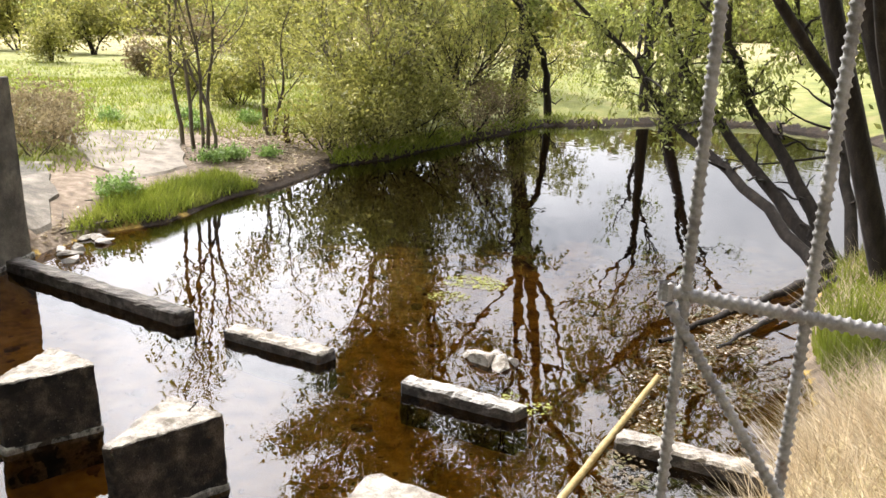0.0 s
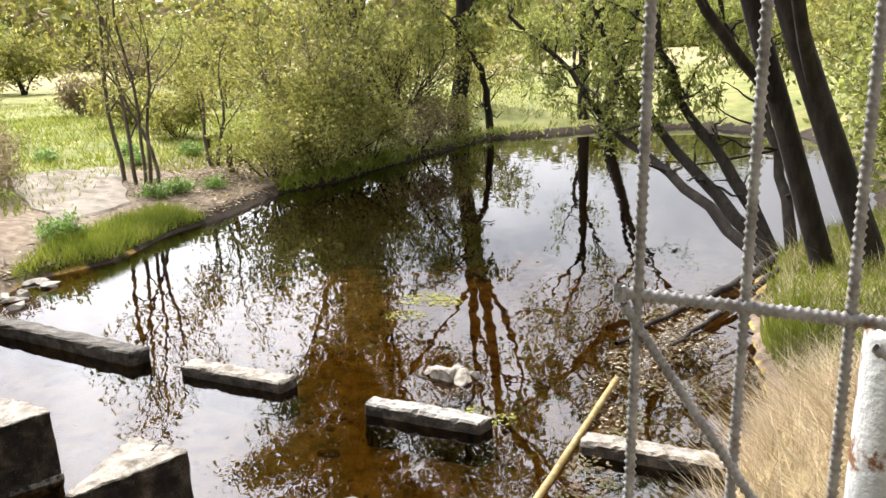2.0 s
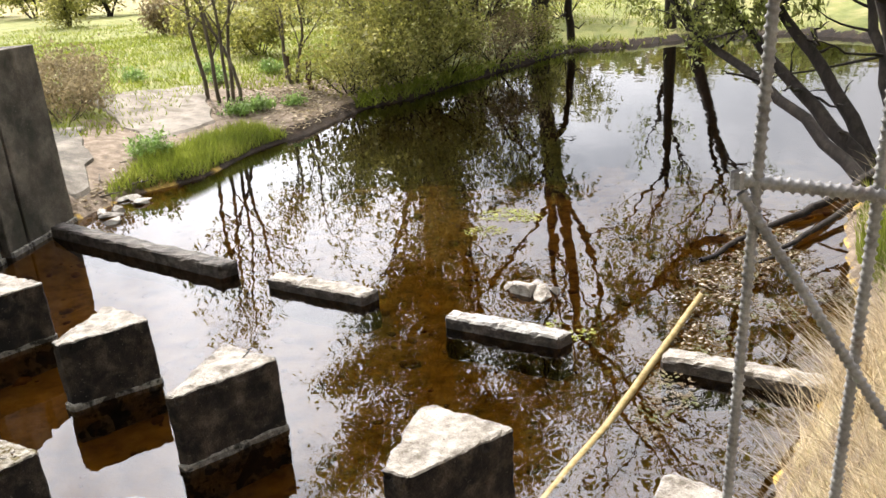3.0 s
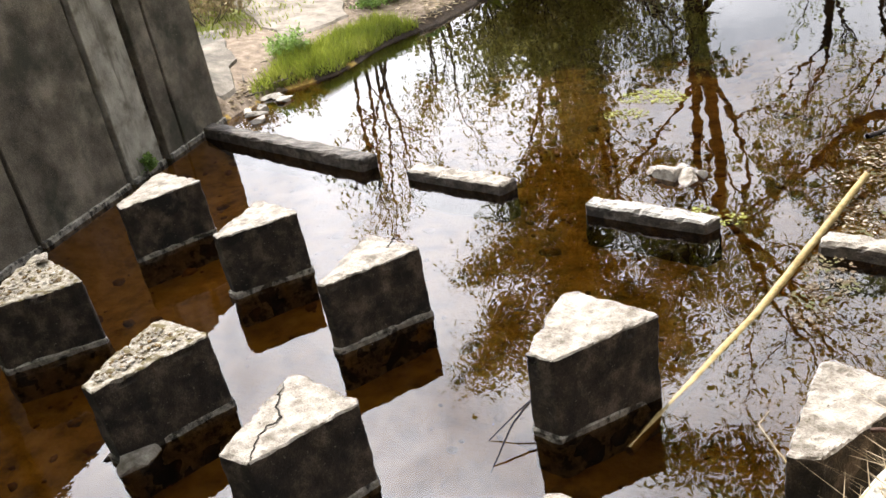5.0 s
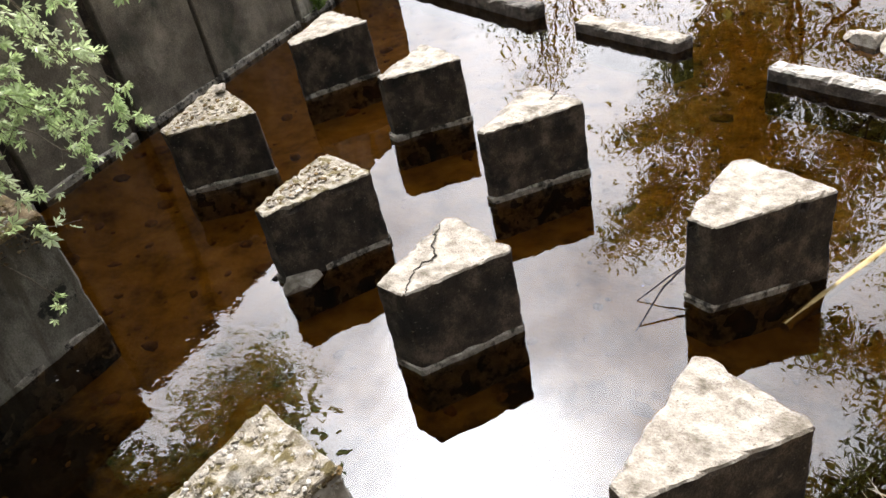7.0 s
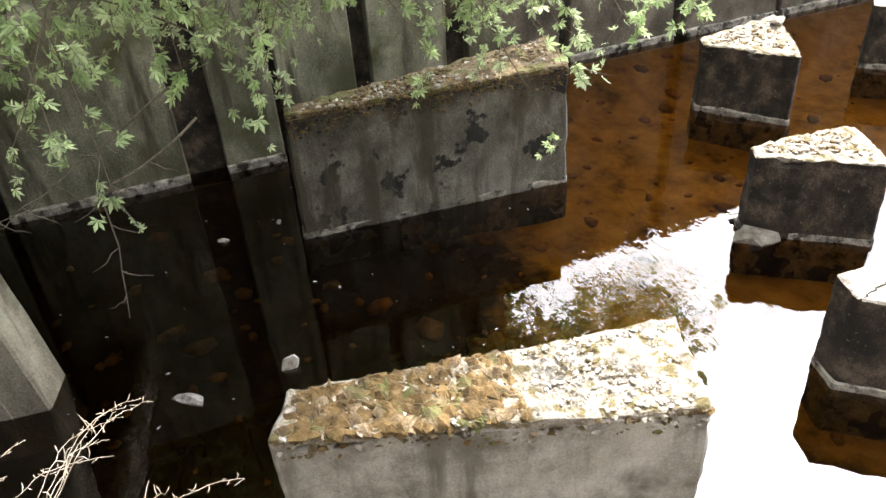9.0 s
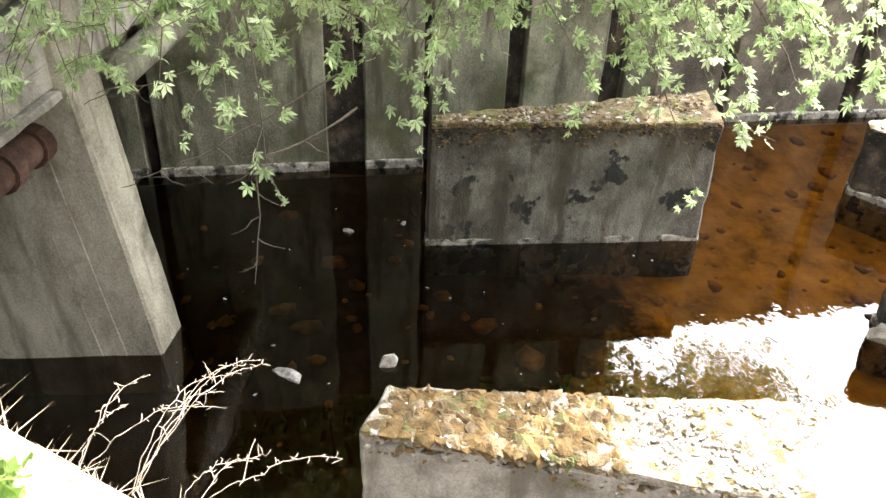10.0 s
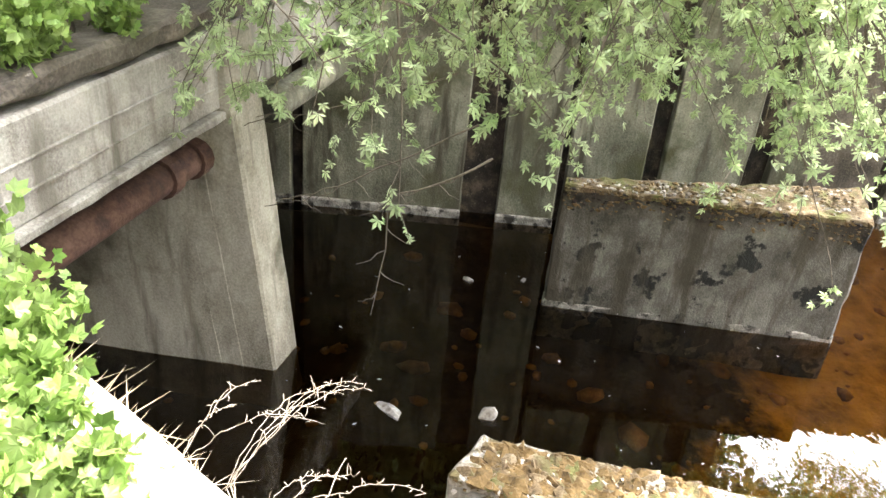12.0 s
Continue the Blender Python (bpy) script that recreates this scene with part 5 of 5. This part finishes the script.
# ---- overhanging leafy branches ----
def palmate(centres, ways, g, size, broad=.17):
    """Leaves of five pointed leaflets spread from a stalk's end."""
    n = len(centres)
    ways = ways / (np.linalg.norm(ways, axis=1)[:, None] + 1e-9)
    s = g.normal(size=(n, 3))
    s -= (s * ways).sum(1)[:, None] * ways
    s /= np.linalg.norm(s, axis=1)[:, None]
    u = np.cross(ways, s)
    out = []
    L = size * g.uniform(.6, 1.3, n)[:, None]
    for ang, k in ((0, 1.0), (.75, .85), (-.75, .85), (1.55, .6), (-1.55, .6)):
        d = ways * math.cos(ang) + s * math.sin(ang) - u * .25
        w = -ways * math.sin(ang) + s * math.cos(ang)
        out.append(np.stack([centres, centres + d * L * k * .55 + w * L * k * broad + u * L * .05, centres + d * L * k, centres + d * L * k * .55 - w * L * k * broad + u * L * .05], 1))
    v = np.stack(out, 1).reshape(-1, 3)
    return v, np.arange(len(v)).reshape(-1, 4)


over = thing("overhanging_tree", (-3.3, -2.0, 2.24), "young tree with pale green leafy branches hanging over the wall", "tree")
O = np.array([-3.3, -2.0, 2.24])
g = np.random.default_rng(91)
v, f = tube([np.array(p) - O for p in ((-3.3, -2.0, 2.18), (-3.29, -1.99, 2.3), (-3.33, -1.98, 3.0), (-3.4, -1.9, 4.0), (-3.42, -1.7, 5.0))], [.075, .052, .046, .04, .03], 10)
mesh_part("trunk", arrays("trunk", v, f, [BARK_GREY], smooth=True), over)
limbs, leaf_at, leaf_way = [], [], []


def spray(p, q, r, g, leafy=1.0, bare=.25, drop=.0):
    """A twig from p to q with side shoots and leaf tufts."""
    p, q = np.array(p, float), np.array(q, float)
    L = np.linalg.norm(q - p)
    n = max(6, int(L / .12))
    s = np.linspace(0, 1, n)[:, None]
    P = p + (q - p) * s + np.array([0, 0, .12 * L]) * (4 * s * (1 - s)) + np.cumsum(g.normal(size=(n, 3)) * .012, 0)
    limbs.append(tube(P - O, np.linspace(r, r * .3, n), 5))
    for i in range(1, n):
        if i / n < bare:
            continue
        for _ in range(2):
            if g.random() > .62 * leafy:
                continue
            d = P[i] - P[i - 1]
            d = d / np.linalg.norm(d) + g.normal(size=3) * .8 + np.array([0, 0, -.1])
            d /= np.linalg.norm(d)
            ln = g.uniform(.05, .26)
            e = P[i] + d * ln
            limbs.append(tube(np.stack([P[i], (P[i] + e) / 2 + g.normal(size=3) * .008, e]) - O, [r * .32, r * .25, r * .12], 4))
            for k in range(g.integers(3, 8)):
                leaf_at.append(e - d * g.uniform(0, ln * .7) + g.normal(size=3) * .012)
                leaf_way.append(d + g.normal(size=3) * .7)
    for k in range(4):
        leaf_at.append(P[-1] + g.normal(size=3) * .01)
        leaf_way.append(P[-1] - P[-2] + g.normal(size=3) * .03)


# limbs that carry the sprays
spray((-3.42, -1.7, 5.0), (-3.2, -.6, 4.2), .035, g, .4)
spray((-3.4, -1.9, 4.0), (-3.0, -.9, 3.2), .03, g, .4)
spray((-3.42, -1.7, 5.0), (-3.7, 1.6, 4.0), .035, g, .4)
spray((-3.4, -1.9, 4.0), (-2.3, -1.6, 3.0), .022, g, .5)
for k in range(190):
    p = np.array([-3.2 - .5 * g.random(), -1.8 + 3.3 * g.random(), 3.6 + .7 * g.random()])
    q = np.array([-2.7 - 2.0 * g.random(), -1.6 + 3.9 * g.random(), 2.0 + .85 * g.random()])
    spray(p, q, .006, g, 1.0)
spray((-3.0, -.6, 3.1), (-3.0, -.52, 1.75), .008, g, 1.0, .4)
spray((-3.6, .4, 3.0), (-3.55, 1.75, 1.15), .008, g, .55, .2)
spray((-3.4, .6, 2.9), (-3.5, 2.15, 1.75), .008, g, .9, .3)
spray((-2.7, -1.5, 2.9), (-2.5, -.7, 2.45), .008, g, 1.0)
spray((-2.8, -1.2, 2.7), (-3.3, .2, 2.0), .008, g, .6, .3)
for k in range(70):
    p = np.array([-3.4 - .6 * g.random(), -.4 + 2.0 * g.random(), 3.4 + .5 * g.random()])
    q = np.array([-3.0 - 2.2 * g.random(), -.2 + 3.0 * g.random(), 1.75 + .9 * g.random()])
    spray(p, q, .006, g, 1.0)
for k in range(8):
    p = np.array([-3.2, -1.2 + 2.5 * g.random(), 3.3])
    spray(p, p + np.array([-1.4 * g.random(), .8 + .8 * g.random(), -.9 - .6 * g.random()]), .007, g, .7)
def bare_sprig(pts, r, g):
    """A dead twig with pairs of bare side shoots."""
    P = limb_line(pts, 12, g, .006)
    limbs.append(tube(P - O, np.linspace(r, r * .35, 12), 5))
    for k in range(2, 11):
        side = (1 if k % 2 else -1) * np.array([.15, .85, 0]) + np.array([g.normal() * .3, 0, -.35 - .3 * g.random()])
        q = P[k] + side * g.uniform(.07, .17)
        limbs.append(tube(limb_line([P[k], (P[k] + q) / 2 + np.array([0, 0, -.012]), q], 5, g, .004) - O, np.linspace(r * .55, r * .25, 5), 4))


bare_sprig([(-3.0, -.13, 1.95), (-3.0, -.32, 1.82), (-3.0, -.54, 1.74), (-3.0, -.56, 1.45), (-3.0, -.60, 1.13)], .006, g)
bare_sprig([(-3.1, -.20, 2.05), (-3.1, -.75, 1.72), (-3.1, -1.05, 1.62)], .005, g)
bare_sprig([(-3.3, -.30, 2.2), (-3.4, -.85, 1.95), (-3.4, -1.2, 1.88)], .005, g)
v, f = joined(limbs)
mesh_part("branching", arrays("branching", v, f, [BARK_GREY], smooth=True), over)
v, f = palmate(np.array(leaf_at) - O, np.array(leaf_way), g, .047)
mesh_part("foliage", arrays("foliage", v, f, [LEAF_MAPLE]), over, "pale green five-fingered young leaves")


# ---- plants on the coping and deck ----
def herb(name, label, base, height, count, leaf, seed, mat=LEAF_HERB, lean=.35):
    g = np.random.default_rng(seed)
    root = thing(name, base, label, "plant", "plants on the edge")
    stems, cs = [], []
    for k in range(count):
        d = np.array([g.normal() * lean, g.normal() * lean, 1.0])
        L = height * g.uniform(.5, 1.15)
        P = np.array([d * L * s + np.array([0, 0, -.15 * L * s * s]) + np.array([g.normal() * .01, g.normal() * .01, 0]) for s in np.linspace(0, 1, 6)])
        P[0] = (g.normal() * .05, g.normal() * .05, -.02)
        stems.append(tube(P, np.linspace(.004, .0015, 6), 4))
        for i in range(1, 6):
            for _ in range(4):
                cs.append(P[i] + g.normal(size=3) * leaf * .6)
    v, f = joined(stems)
    mesh_part("stem", arrays("stem", v, f, [mat]), root)
    v, f = palmate(np.array(cs), g.normal(size=(len(cs), 3)) + np.array([0, 0, .5]), g, leaf * .72, .32)
    mesh_part("foliage", arrays("foliage", v, f, [mat]), root)
    return root


for k, (s, w, h) in enumerate([(.71, .22, .10), (.75, .30, .16), (.77, .16, .18), (.79, .26, .24), (.81, .34, .3), (.81, .14, .22), (.83, .08, .2), (.83, .24, .3), (.85, .32, .34), (.87, .14, .3), (.87, .40, .36), (.89, .24, .34), (.91, .10, .3), (.91, .34, .32), (.93, .2, .3), (.95, .1, .28), (.77, .42, .26), (.80, .48, .34), (.67, .36, .1), (.73, .40, .14), (.85, .5, .34)]):
    p = EDGE_A + (EDGE_B - EDGE_A) * s + inner * w
    herb("herb_plant", "sunlit leafy green herb growing on the coping", (p.x, p.y, 1.69), h, 10, .07, 100 + k)


def dry_weed(base, count, reach, seed):
    """Dead stalks that arch outwards over the water, with curled seed heads."""
    g = np.random.default_rng(seed)
    root = thing("dry_weed", base, "dead pale weed with arching stalks and curled seed heads", "plant", "dead weeds on the coping")
    for k in range(count):
        a = g.uniform(1.4, 2.9)
        L = reach * g.uniform(.6, 1.15)
        n = 22
        t = np.linspace(0, 1, n)[:, None]
        out = np.array([math.cos(a), math.sin(a), 0])
        P = out * L * .8 * t + np.array([0, 0, 1]) * L * (.85 * t - .68 * t ** 2.2) + np.cumsum(g.normal(size=(n, 3)) * .0035, 0)
        P[0] = (g.normal() * .02, g.normal() * .02, -.01)
        bits = [tube(P, np.linspace(.0012, .0006, n), 5)]
        for i in range(9, n):
            for _ in range(1):
                d = g.normal(size=3) * .007 + np.array([0, 0, .003])
                bits.append(tube(np.stack([P[i], P[i] + d, P[i] + d * 1.5 + g.normal(size=3) * .003]), [.0008, .0014, .0006], 4))
        if k % 3 == 0:
            for i in (9, 13):
                d = np.array([g.normal() * .6, g.normal() * .6, .7])
                q = np.linspace(0, 1, 7)[:, None]
                bits.append(tube(P[i] + d * .10 * q + np.array([0, 0, -.05]) * q ** 2, np.linspace(.0012, .0006, 7), 4))
        v, f = joined(bits)
        mesh_part("stalk", arrays("stalk", v, f, [DEAD_STALK]), root)
    return root


for k, (s, w, n, reach) in enumerate([(.66, .02, 5, .52), (.63, .04, 3, .42), (.69, .05, 3, .40)]):
    p = EDGE_A + (EDGE_B - EDGE_A) * s + inner * w
    dry_weed((p.x, p.y, 1.70), n, reach, 7 + k)

# straw and crumbs lying along the coping
g = np.random.default_rng(64)
n = 5200
tt, ww = g.random(n), g.random(n)
base = np.array(EDGE_A)[None] + np.array(EDGE_B - EDGE_A)[None] * tt[:, None] + np.array(inner)[None] * (ww[:, None] * .36)
base[:, 2] = 1.695
v, f = blades(g, base, .035, .006, 3.0)
tagged(new("coping_straw", arrays("coping_straw", v, f, [STRAW])), "dry straw and dead moss lying along the coping", "straw", kind="stuff")
g = np.random.default_rng(17)
for k in range(75):
    x = -1.9 - 3.6 * g.random() ** 1.4
    y = beam_y(x) - .06 - 1.5 * g.random()
    herb("herb_plant", "green herb growing in soil on the bridge deck", (x, y, 2.24), .22 + .2 * g.random(), 8, .06, 140 + k)
herb("wall_plant", "small green plant rooted in the wall's mossy joint", (-6.93, 8.75, .10), .22, 9, .06, 260)
